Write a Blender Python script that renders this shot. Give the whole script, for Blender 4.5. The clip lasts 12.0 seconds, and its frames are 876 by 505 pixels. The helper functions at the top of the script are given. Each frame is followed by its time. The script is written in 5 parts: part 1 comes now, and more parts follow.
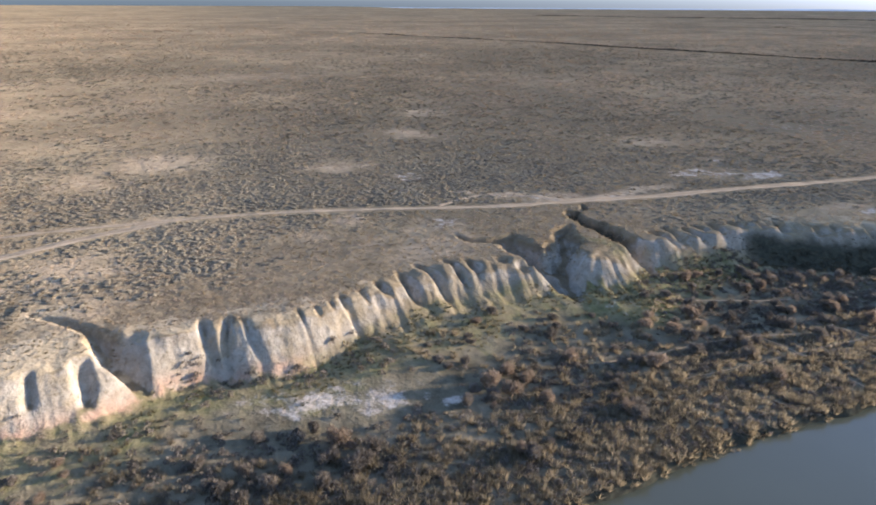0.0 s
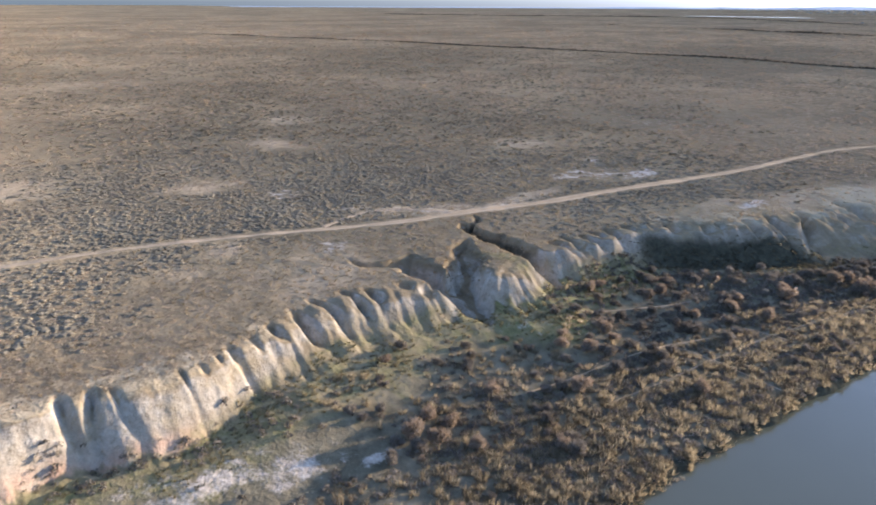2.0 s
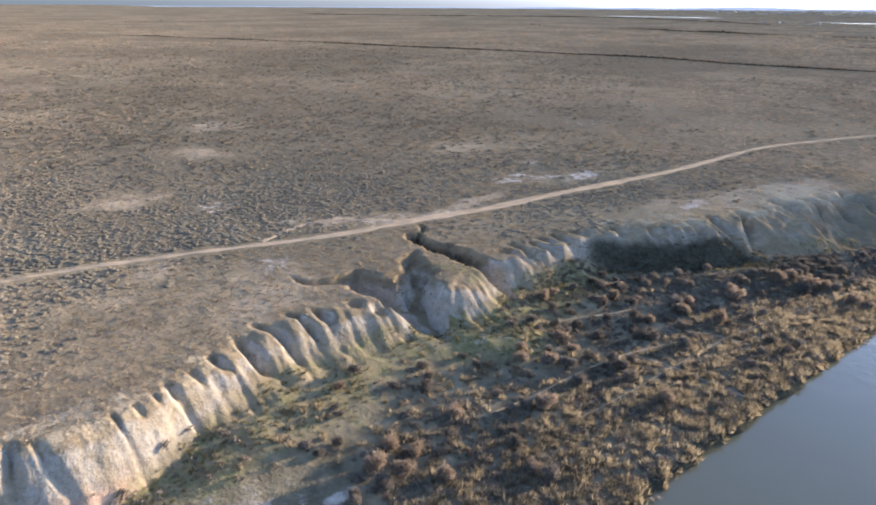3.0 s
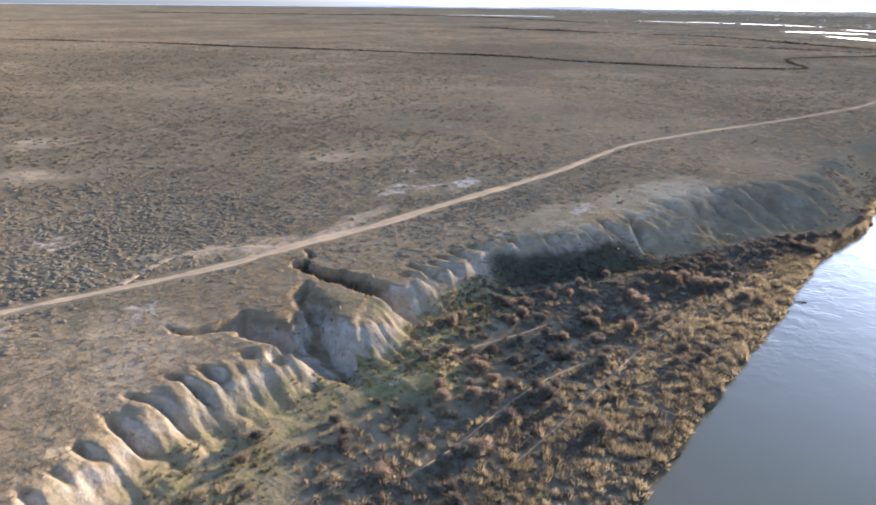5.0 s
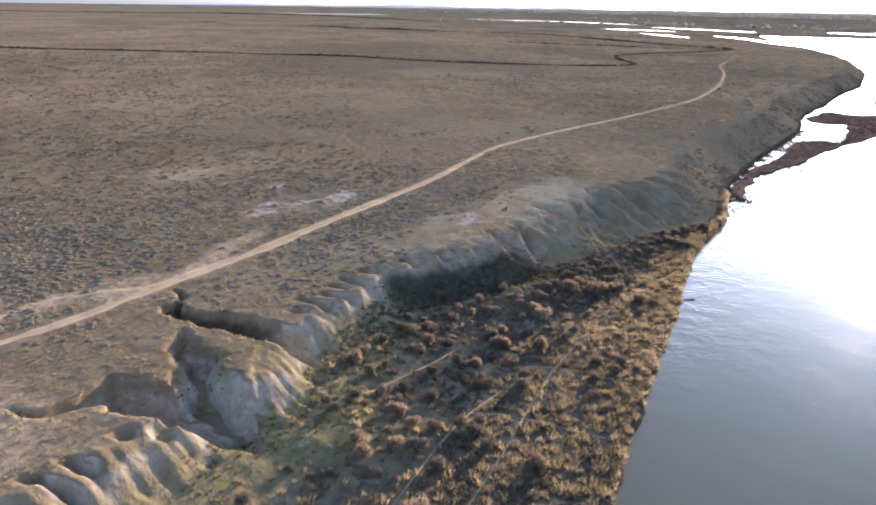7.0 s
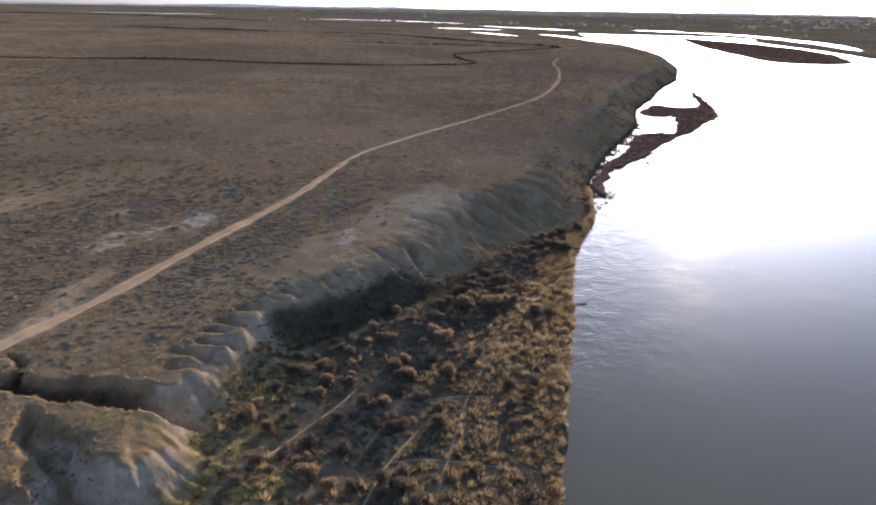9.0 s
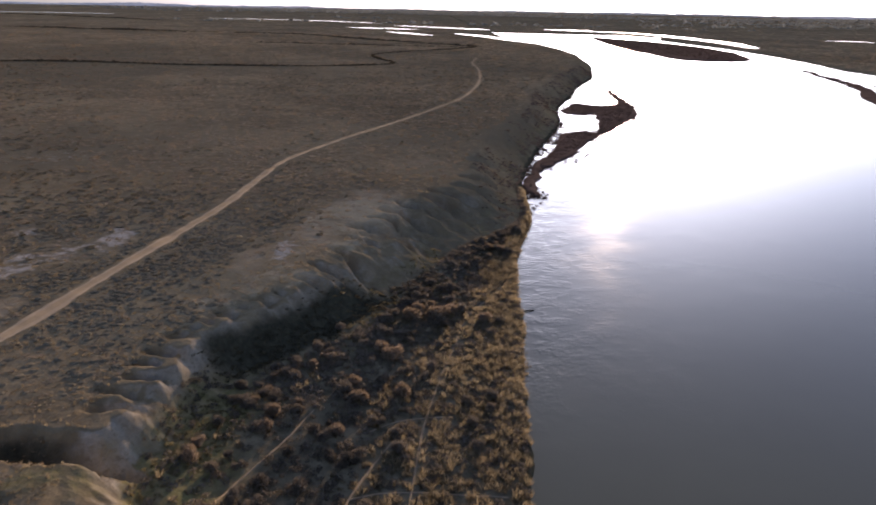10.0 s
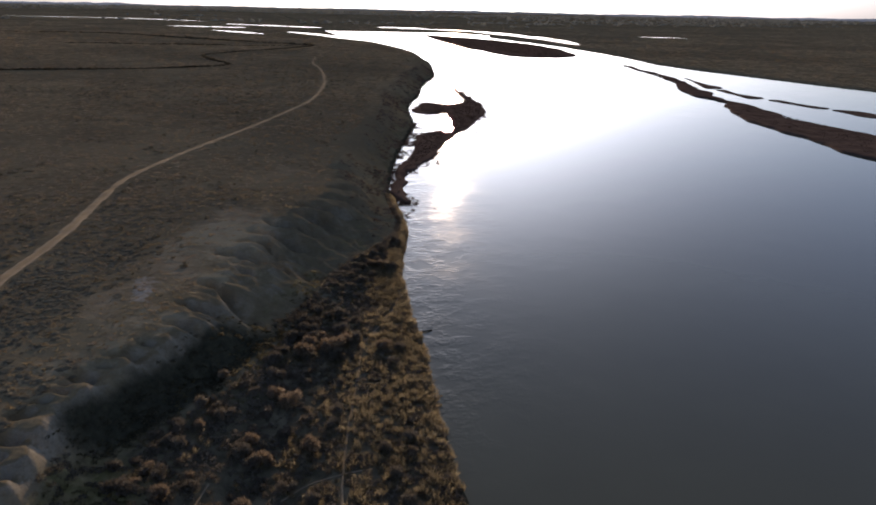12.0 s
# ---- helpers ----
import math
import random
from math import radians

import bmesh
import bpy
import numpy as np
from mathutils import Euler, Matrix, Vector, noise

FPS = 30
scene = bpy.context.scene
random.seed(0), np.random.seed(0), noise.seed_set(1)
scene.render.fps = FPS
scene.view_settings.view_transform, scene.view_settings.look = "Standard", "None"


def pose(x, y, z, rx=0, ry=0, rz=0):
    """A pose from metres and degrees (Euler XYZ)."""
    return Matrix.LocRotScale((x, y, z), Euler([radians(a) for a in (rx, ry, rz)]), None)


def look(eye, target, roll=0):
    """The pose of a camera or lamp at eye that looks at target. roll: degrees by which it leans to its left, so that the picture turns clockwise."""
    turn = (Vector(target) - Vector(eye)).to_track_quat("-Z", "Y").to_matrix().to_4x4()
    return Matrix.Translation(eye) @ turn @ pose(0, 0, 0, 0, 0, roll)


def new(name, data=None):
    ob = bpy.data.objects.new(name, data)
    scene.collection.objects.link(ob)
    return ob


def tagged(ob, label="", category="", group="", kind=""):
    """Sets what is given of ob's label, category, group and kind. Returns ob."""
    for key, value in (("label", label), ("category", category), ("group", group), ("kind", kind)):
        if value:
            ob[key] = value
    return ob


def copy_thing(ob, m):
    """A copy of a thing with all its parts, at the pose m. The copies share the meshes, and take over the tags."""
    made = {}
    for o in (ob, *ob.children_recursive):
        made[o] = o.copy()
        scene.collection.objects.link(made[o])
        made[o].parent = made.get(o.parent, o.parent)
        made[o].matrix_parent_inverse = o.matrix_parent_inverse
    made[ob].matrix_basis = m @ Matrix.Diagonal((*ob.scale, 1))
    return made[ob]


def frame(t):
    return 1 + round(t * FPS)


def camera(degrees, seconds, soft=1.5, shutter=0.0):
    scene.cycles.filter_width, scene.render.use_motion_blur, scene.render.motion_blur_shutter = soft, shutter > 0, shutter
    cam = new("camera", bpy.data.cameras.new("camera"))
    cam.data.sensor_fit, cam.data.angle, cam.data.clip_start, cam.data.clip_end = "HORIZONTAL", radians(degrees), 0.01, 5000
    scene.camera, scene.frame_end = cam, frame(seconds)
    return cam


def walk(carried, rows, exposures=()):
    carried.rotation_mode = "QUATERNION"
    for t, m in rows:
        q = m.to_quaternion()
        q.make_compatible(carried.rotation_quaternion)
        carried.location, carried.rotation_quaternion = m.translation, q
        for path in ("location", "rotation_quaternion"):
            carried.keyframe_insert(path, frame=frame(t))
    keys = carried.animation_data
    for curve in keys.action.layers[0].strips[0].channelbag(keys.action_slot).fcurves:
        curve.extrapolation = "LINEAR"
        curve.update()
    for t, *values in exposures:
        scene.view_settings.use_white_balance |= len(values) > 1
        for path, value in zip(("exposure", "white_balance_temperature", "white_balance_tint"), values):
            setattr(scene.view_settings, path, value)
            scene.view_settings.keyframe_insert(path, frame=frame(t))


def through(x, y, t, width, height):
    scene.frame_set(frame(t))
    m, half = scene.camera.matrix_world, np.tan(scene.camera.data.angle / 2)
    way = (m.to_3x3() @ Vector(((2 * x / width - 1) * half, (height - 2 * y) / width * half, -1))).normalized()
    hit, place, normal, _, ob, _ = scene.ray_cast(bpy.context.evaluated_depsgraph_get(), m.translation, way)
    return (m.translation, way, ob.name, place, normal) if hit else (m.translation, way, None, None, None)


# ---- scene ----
cam = camera(64.42, 12.0, 1.8, 0.5)

# seconds, x, y, z, heading to the left of north, pitch, lean
PATH = [
    (0, 46.05, -28.85, 44.60, 61.52, -19.61, 0.34),
    (0.5, 43.44, -28.96, 44.90, 58.46, -19.63, 0.27),
    (1, 40.63, -28.44, 45.05, 55.49, -19.64, 0.23),
    (1.5, 37.60, -28.02, 45.15, 52.48, -19.65, 0.24),
    (2, 34.81, -27.58, 45.20, 49.63, -19.66, 0.28),
    (2.5, 31.57, -26.93, 45.31, 46.27, -19.65, 0.29),
    (3, 29.04, -26.32, 45.41, 43.47, -19.63, 0.38),
    (5, 17.81, -22.14, 45.86, 30.98, -19.65, 0.64),
    (5.5, 14.97, -20.75, 45.90, 27.76, -19.65, 0.75),
    (6, 12.48, -19.57, 46.19, 24.42, -19.65, 0.83),
    (6.5, 9.94, -18.05, 46.32, 21.07, -19.63, 0.85),
    (7, 7.84, -16.46, 46.44, 18.02, -19.63, 0.85),
    (9, -0.37, -9.02, 46.70, 4.72, -19.50, 0.96),
    (9.5, -2.40, -6.63, 46.73, 1.01, -19.47, 0.98),
    (10, -4.09, -4.03, 46.64, -2.13, -19.43, 1.07),
    (10.5, -5.77, -1.64, 46.80, -5.50, -19.43, 1.20),
    (11, -7.20, 0.73, 46.89, -8.77, -19.42, 1.29),
    (11.5, -8.61, 3.55, 46.95, -12.38, -19.39, 1.31),
    (12, -9.61, 5.88, 46.95, -15.49, -19.36, 1.26),
]


def aimed(x, y, z, heading, pitch, lean):
    a, p = radians(heading), radians(pitch)
    ahead = Vector((-math.sin(a) * math.cos(p), math.cos(a) * math.cos(p), math.sin(p)))
    return look((x, y, z), Vector((x, y, z)) + ahead * 10, lean)


EXPOSURES = [(0, 2.14, 5340, 21), (3, 2.46, 5480, 22), (4.9, 2.53, 5650, 22), (5.5, 2.61, 5690, 26), (6, 2.5, 5800, 24), (6.5, 2.42, 5860, 23), (7, 2.46, 5930, 26), (9, 1.68, 6230, 27), (9.5, 1.46, 6290, 32), (10.2, 0.95, 6270, 30), (12, 0.38, 6250, 24)]
walk(cam, [(row[0], aimed(*row[1:])) for row in PATH], EXPOSURES)

from mathutils.geometry import tessellate_polygon

# ---- world and sun ----
SUN_AZIMUTH, SUN_HEIGHT = 16.3, 8.5          # degrees from +y towards +x; above the horizon
world = bpy.data.worlds.new("sky")
scene.world = world
world.use_nodes = True
wn = world.node_tree
wn.nodes.clear()
sky = wn.nodes.new("ShaderNodeTexSky")
sky.sky_type, sky.sun_disc = "NISHITA", False
sky.sun_elevation, sky.sun_rotation = radians(SUN_HEIGHT), radians(SUN_AZIMUTH)
sky.altitude, sky.air_density, sky.dust_density, sky.ozone_density = 300, 1.0, 2.2, 2.0
back = wn.nodes.new("ShaderNodeBackground")
back.inputs["Strength"].default_value = 0.10
wout = wn.nodes.new("ShaderNodeOutputWorld")
soft_sky = wn.nodes.new("ShaderNodeHueSaturation")
soft_sky.inputs["Saturation"].default_value = 0.6
wn.links.new(sky.outputs[0], soft_sky.inputs["Color"])
cool = wn.nodes.new("ShaderNodeMix")
cool.data_type, cool.blend_type = "RGBA", "MULTIPLY"
cool.inputs[0].default_value, cool.inputs[7].default_value = 1.0, (0.80, 0.98, 1.22, 1)
wn.links.new(soft_sky.outputs[0], cool.inputs[6])
wn.links.new(cool.outputs[2], back.inputs[0])
wn.links.new(back.outputs[0], wout.inputs[0])

sun_data = bpy.data.lights.new("sun", "SUN")
sun_data.energy, sun_data.angle, sun_data.color = 4.8, radians(0.55), (1.0, 0.775, 0.49)
sun = new("sun", sun_data)
_sd = Vector((math.sin(radians(SUN_AZIMUTH)) * math.cos(radians(SUN_HEIGHT)),
              math.cos(radians(SUN_AZIMUTH)) * math.cos(radians(SUN_HEIGHT)), math.sin(radians(SUN_HEIGHT))))
sun.matrix_world = look((0, 0, 300), Vector((0, 0, 300)) - _sd)


# ---- materials ----
def shader(name, rough=0.9, spec=0.2):
    m = bpy.data.materials.new(name)
    m.use_nodes = True
    t = m.node_tree
    b = t.nodes["Principled BSDF"]
    b.inputs["Roughness"].default_value = rough
    b.inputs["Specular IOR Level"].default_value = spec
    return m, t, b


def node(t, kind, **values):
    n = t.nodes.new(kind)
    for key, value in values.items():
        n.inputs[key.replace("_", " ")].default_value = value
    return n


def grain(t, scale, detail=6.0, rough=0.6, coords=None):
    n = node(t, "ShaderNodeTexNoise", Scale=scale, Detail=detail, Roughness=rough)
    if coords is None:
        coords = t.nodes.new("ShaderNodeNewGeometry").outputs["Position"]
    t.links.new(coords, n.inputs["Vector"])
    return n.outputs["Fac"]


def ramp(t, fac, stops):
    r = t.nodes.new("ShaderNodeValToRGB")
    e = r.color_ramp.elements
    while len(e) < len(stops):
        e.new(0.5)
    for el, (p, c) in zip(e, stops):
        el.position = p
        el.color = (*c, 1) if len(c) == 3 else c
    t.links.new(fac, r.inputs[0])
    return r.outputs[0]


def step(t, fac, lo, hi):
    n = t.nodes.new("ShaderNodeMapRange")
    n.interpolation_type = "SMOOTHSTEP"
    n.inputs["From Min"].default_value, n.inputs["From Max"].default_value = lo, hi
    t.links.new(fac, n.inputs["Value"])
    return n.outputs["Result"]


def mixed(t, fac, a, b, mode="MIX"):
    n = t.nodes.new("ShaderNodeMix")
    n.data_type, n.blend_type = "RGBA", mode
    for value, slot in ((fac, 0), (a, 6), (b, 7)):
        if isinstance(value, (int, float)):
            n.inputs[slot].default_value = value
        elif isinstance(value, tuple):
            n.inputs[slot].default_value = (*value, 1)
        else:
            t.links.new(value, n.inputs[slot])
    return n.outputs[2]


def math_node(t, op, a, b):
    n = t.nodes.new("ShaderNodeMath")
    n.operation = op
    for value, slot in ((a, 0), (b, 1)):
        if isinstance(value, (int, float)):
            n.inputs[slot].default_value = value
        else:
            t.links.new(value, n.inputs[slot])
    return n.outputs[0]


def bumped(t, b, height, distance, strength=1.0):
    n = node(t, "ShaderNodeBump", Strength=strength, Distance=distance)
    t.links.new(height, n.inputs["Height"])
    t.links.new(n.outputs[0], b.inputs["Normal"])


def attribute(t, name):
    n = t.nodes.new("ShaderNodeAttribute")
    n.attribute_name = name
    return n.outputs["Fac"]


def ground_material():
    m, t, b = shader("dry_ground", 1.0, 0.0)
    b.inputs["Diffuse Roughness"].default_value = 0.8    # dusty, loose soil
    fine, mid, wide = grain(t, 2.2), grain(t, 0.35), grain(t, 0.03, 4)
    huge = grain(t, 0.006, 5)
    steppe = ramp(t, mid, [(0.3, (0.148, 0.117, 0.073)), (0.5, (0.198, 0.157, 0.097)), (0.7, (0.255, 0.203, 0.127))])
    steppe = mixed(t, math_node(t, "MULTIPLY", step(t, wide, 0.42, 0.66), 0.6), steppe, (0.29, 0.237, 0.145))
    steppe = mixed(t, math_node(t, "MULTIPLY", step(t, huge, 0.44, 0.58), 0.8), steppe, (0.154, 0.129, 0.084))
    # bare sandy patches
    sand = attribute(t, "sand")
    dust = ramp(t, mid, [(0.3, (0.255, 0.20, 0.128)), (0.7, (0.375, 0.30, 0.195))])
    steppe = mixed(t, step(t, math_node(t, "ADD", sand, math_node(t, "MULTIPLY", grain(t, 0.16, 6, 0.65), 1.0)), 0.68, 1.15), steppe, dust)
    # floodplain: dark moist soil with dead stalks
    flood = ramp(t, mid, [(0.3, (0.082, 0.073, 0.048)), (0.55, (0.172, 0.151, 0.1)), (0.75, (0.262, 0.225, 0.148))])
    col = mixed(t, attribute(t, "flood"), steppe, flood)
    # bare pale silt of the bluff
    silt = ramp(t, grain(t, 0.6, 9, 0.72), [(0.25, (0.20, 0.174, 0.13)), (0.42, (0.288, 0.256, 0.2)), (0.58, (0.37, 0.338, 0.276)), (0.75, (0.45, 0.42, 0.355))])
    rust = attribute(t, "rust")
    silt = mixed(t, math_node(t, "MULTIPLY", rust, step(t, mid, 0.3, 0.6)), silt, (0.42, 0.27, 0.19))
    ochre = step(t, grain(t, 0.22, 5), 0.5, 0.68)
    silt = mixed(t, math_node(t, "MULTIPLY", ochre, 0.58), silt, (0.30, 0.238, 0.132))
    pits = step(t, grain(t, 1.3, 6, 0.7), 0.52, 0.66)
    silt = mixed(t, math_node(t, "MULTIPLY", pits, 0.68), silt, (0.20, 0.17, 0.115))
    up = t.nodes.new("ShaderNodeSeparateXYZ")
    t.links.new(t.nodes.new("ShaderNodeNewGeometry").outputs["Normal"], up.inputs[0])
    slope = math_node(t, "SUBTRACT", 1.0, up.outputs["Z"])
    slope = math_node(t, "ADD", slope, math_node(t, "MULTIPLY", math_node(t, "SUBTRACT", grain(t, 0.5, 7, 0.68), 0.5), 0.75))
    naked = math_node(t, "MULTIPLY", step(t, slope, 0.09, 0.36), attribute(t, "bare"))
    # paler tan cover where the pale mark runs, broken by noise
    pale_cover = step(t, math_node(t, "ADD", attribute(t, "pale"), math_node(t, "MULTIPLY", grain(t, 0.42, 9, 0.72), 1.4)), 0.95, 1.3)
    col = mixed(t, pale_cover, col, mixed(t, 0.75, silt, (0.375, 0.302, 0.182)))
    col = mixed(t, naked, col, silt)
    # spring grass at the foot of the bluff
    grass = ramp(t, grain(t, 0.9, 7, 0.7), [(0.3, (0.095, 0.094, 0.043)), (0.45, (0.152, 0.148, 0.062)), (0.57, (0.22, 0.197, 0.095)), (0.72, (0.31, 0.258, 0.152))])
    green = attribute(t, "green")
    lush = step(t, math_node(t, "ADD", green, math_node(t, "MULTIPLY", grain(t, 0.3, 7, 0.65), 1.3)), 0.85, 1.55)
    lush = math_node(t, "MULTIPLY", lush, math_node(t, "SUBTRACT", 1.0, math_node(t, "MULTIPLY", naked, 0.8)))
    col = mixed(t, lush, col, grass)
    # dark brush, plus painted shade of the wall and ravine, and wet bank
    brush_shade = ramp(t, grain(t, 0.9, 7, 0.7), [(0.35, (0.04, 0.04, 0.029)), (0.7, (0.09, 0.086, 0.058))])
    col = mixed(t, step(t, math_node(t, "ADD", attribute(t, "brush"), math_node(t, "MULTIPLY", grain(t, 0.5, 6, 0.7), 0.8)), 0.5, 1.35), col, brush_shade)
    # salt crust
    salt = attribute(t, "salt")
    crust = ramp(t, fine, [(0.3, (0.33, 0.285, 0.225)), (0.7, (0.50, 0.45, 0.375))])
    col = mixed(t, step(t, math_node(t, "ADD", salt, math_node(t, "MULTIPLY", grain(t, 0.5, 8, 0.75), 1.7)), 1.15, 1.5), col, crust)
    col = mixed(t, 0.35, col, ramp(t, grain(t, 9.0, 4), [(0.3, (0.55, 0.55, 0.55)), (0.7, (1.3, 1.3, 1.3))]), "MULTIPLY")
    col = mixed(t, 1.0, col, (1.025, 1.0, 0.94), "MULTIPLY")
    t.links.new(col, b.inputs["Base Color"])
    rough = math_node(t, "ADD", math_node(t, "MULTIPLY", mid, 0.8), math_node(t, "MULTIPLY", fine, 0.35))
    rough = math_node(t, "ADD", rough, math_node(t, "MULTIPLY", grain(t, 0.9, 4, 0.6), 0.7))
    bumped(t, b, rough, 0.5, 0.65)
    return m


def road_material(name, tone):
    m, t, b = shader(name, 1.0, 0.0)
    side = attribute(t, "side")
    mid = grain(t, 0.6)
    col = ramp(t, mid, [(0.3, (0.318, 0.245, 0.15)), (0.7, (0.42, 0.33, 0.208))])
    col = mixed(t, math_node(t, "MULTIPLY", step(t, grain(t, 0.3, 6, 0.68), 0.45, 0.6), 0.55), col, (0.245, 0.193, 0.12))
    rut = step(t, side, 0.35, 0.6)
    col = mixed(t, math_node(t, "MULTIPLY", rut, 0.2), col, (0.50, 0.42, 0.32))
    col = mixed(t, 0.3, col, ramp(t, grain(t, 6.0), [(0.3, (0.7, 0.7, 0.7)), (0.7, (1.2, 1.2, 1.2))]), "MULTIPLY")
    col = mixed(t, 1.0, col, (tone, tone, tone), "MULTIPLY")
    t.links.new(col, b.inputs["Base Color"])
    bumped(t, b, grain(t, 3.0), 0.08, 0.6)
    return m


def water_material():
    m, t, b = shader("muddy_water", 0.12, 0.5)
    b.inputs["IOR"].default_value = 1.33
    col = ramp(t, grain(t, 0.02, 4), [(0.35, (0.054, 0.059, 0.041)), (0.65, (0.064, 0.07, 0.049))])
    t.links.new(col, b.inputs["Base Color"])
    ripples = math_node(t, "ADD", grain(t, 0.9, 4, 0.55), math_node(t, "MULTIPLY", grain(t, 0.12, 3), 2.0))
    gust = math_node(t, "MULTIPLY", step(t, grain(t, 0.045, 4, 0.6), 0.52, 0.64), grain(t, 2.2, 3, 0.6))
    ripples = math_node(t, "ADD", ripples, math_node(t, "MULTIPLY", gust, 2.2))
    # short choppy ripples along the near shore
    chop = math_node(t, "MULTIPLY", attribute(t, "chop"), step(t, grain(t, 0.2, 4, 0.6), 0.4, 0.6))
    ripples = math_node(t, "ADD", ripples, math_node(t, "MULTIPLY", math_node(t, "MULTIPLY", chop, grain(t, 1.1, 3, 0.6)), 17.0))
    bumped(t, b, ripples, 0.025, 0.2)
    gusts = ramp(t, grain(t, 0.07, 5, 0.6), [(0.35, (0.05, 0.05, 0.05)), (0.65, (0.085, 0.085, 0.085))])
    t.links.new(gusts, b.inputs["Roughness"])
    return m


def plant_material(name, dark, light, rough=0.9, through=0.45, belts=False):
    m, t, b = shader(name, rough, 0.0)
    b.inputs["Diffuse Roughness"].default_value = 0.45
    dark, light = [(c[0] * 1.02, c[1] * 0.99, c[2] * 0.95) for c in (dark, light)]
    geo = t.nodes.new("ShaderNodeNewGeometry")
    info = t.nodes.new("ShaderNodeObjectInfo")
    r = math_node(t, "ADD", math_node(t, "MULTIPLY", geo.outputs["Random Per Island"], 0.75),
                  math_node(t, "MULTIPLY", info.outputs["Random"], 0.25))
    patch = grain(t, 0.08, 3)
    r = math_node(t, "ADD", math_node(t, "MULTIPLY", r, 0.6), math_node(t, "MULTIPLY", step(t, patch, 0.3, 0.7), 0.4))
    col = ramp(t, r, [(0.1, dark), (0.9, light)])
    if belts:        # greener and barer belts of the open plain
        col = mixed(t, 1.0, col, ramp(t, grain(t, 0.006, 5), [(0.44, (1.06, 1.05, 1.04)), (0.58, (0.77, 0.74, 0.71))]), "MULTIPLY")
    t.links.new(col, b.inputs["Base Color"])
    tr = t.nodes.new("ShaderNodeBsdfTranslucent")
    t.links.new(col, tr.inputs["Color"])
    mx = t.nodes.new("ShaderNodeMixShader")
    mx.inputs[0].default_value = through
    out = t.nodes["Material Output"]
    t.links.new(b.outputs[0], mx.inputs[1])
    t.links.new(tr.outputs[0], mx.inputs[2])
    t.links.new(mx.outputs[0], out.inputs["Surface"])
    return m


GROUND = ground_material()
ROAD = road_material("packed_dirt", 0.82)
PATH_DIRT = road_material("trodden_dirt", 0.74)
WATER = water_material()
SAGE = plant_material("sagebrush", (0.115, 0.102, 0.072), (0.215, 0.186, 0.126), 0.9, 0.12)
STRAW = plant_material("dry_straw", (0.095, 0.081, 0.051), (0.275, 0.234, 0.152), 0.9, 0.62)
TWIG = plant_material("bare_twigs", (0.075, 0.067, 0.053), (0.228, 0.2, 0.156), 0.9, 0.22)
RUSSET = plant_material("russet_twigs", (0.13, 0.104, 0.074), (0.305, 0.243, 0.173), 0.9, 0.35)
BANKBRUSH = plant_material("bank_brush", (0.085, 0.068, 0.056), (0.165, 0.133, 0.11), 0.9, 0.12)
GREENERY = plant_material("green_tufts", (0.095, 0.086, 0.046), (0.185, 0.16, 0.09))
BRUSH = plant_material("dark_brush", (0.03, 0.027, 0.02), (0.075, 0.065, 0.045))
# far woods: the blue-grey of distance haze is put into their colour
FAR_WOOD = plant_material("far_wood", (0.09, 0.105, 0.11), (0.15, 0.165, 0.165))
DRYGRASS = plant_material("dry_grass", (0.175, 0.142, 0.087), (0.28, 0.228, 0.14), 0.9, 0.4)
STEPPE_GRASS = plant_material("steppe_grass", (0.258, 0.203, 0.134), (0.352, 0.28, 0.184), 0.9, 0.15, True)
TUSSOCK = plant_material("pale_tussock", (0.235, 0.192, 0.14), (0.35, 0.287, 0.21), 0.9, 0.24)
BANKREED = plant_material("bank_reed", (0.045, 0.034, 0.029), (0.11, 0.082, 0.064), 0.9, 0.12)


def mud_material():
    m, t, b = shader("wet_mud", 0.95, 0.0)
    t.links.new(ramp(t, grain(t, 0.15, 6), [(0.3, (0.05, 0.037, 0.031)), (0.7, (0.11, 0.082, 0.066))]), b.inputs["Base Color"])
    bumped(t, b, grain(t, 0.8), 0.2, 0.6)
    return m


WET_MUD = mud_material()


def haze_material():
    """The hazy rim of the country, far off: haze put in as a blue-grey glow."""
    m, t, b = shader("haze_glow", 1.0, 0.0)
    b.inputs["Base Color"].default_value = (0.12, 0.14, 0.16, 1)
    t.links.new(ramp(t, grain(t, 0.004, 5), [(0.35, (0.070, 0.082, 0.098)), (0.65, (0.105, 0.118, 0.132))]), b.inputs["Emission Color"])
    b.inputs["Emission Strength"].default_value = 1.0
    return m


HAZE = haze_material()
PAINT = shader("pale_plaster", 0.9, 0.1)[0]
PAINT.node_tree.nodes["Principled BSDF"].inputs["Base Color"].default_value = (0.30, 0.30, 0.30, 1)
SLOPE = plant_material("slope_brush", (0.055, 0.051, 0.035), (0.118, 0.107, 0.071))


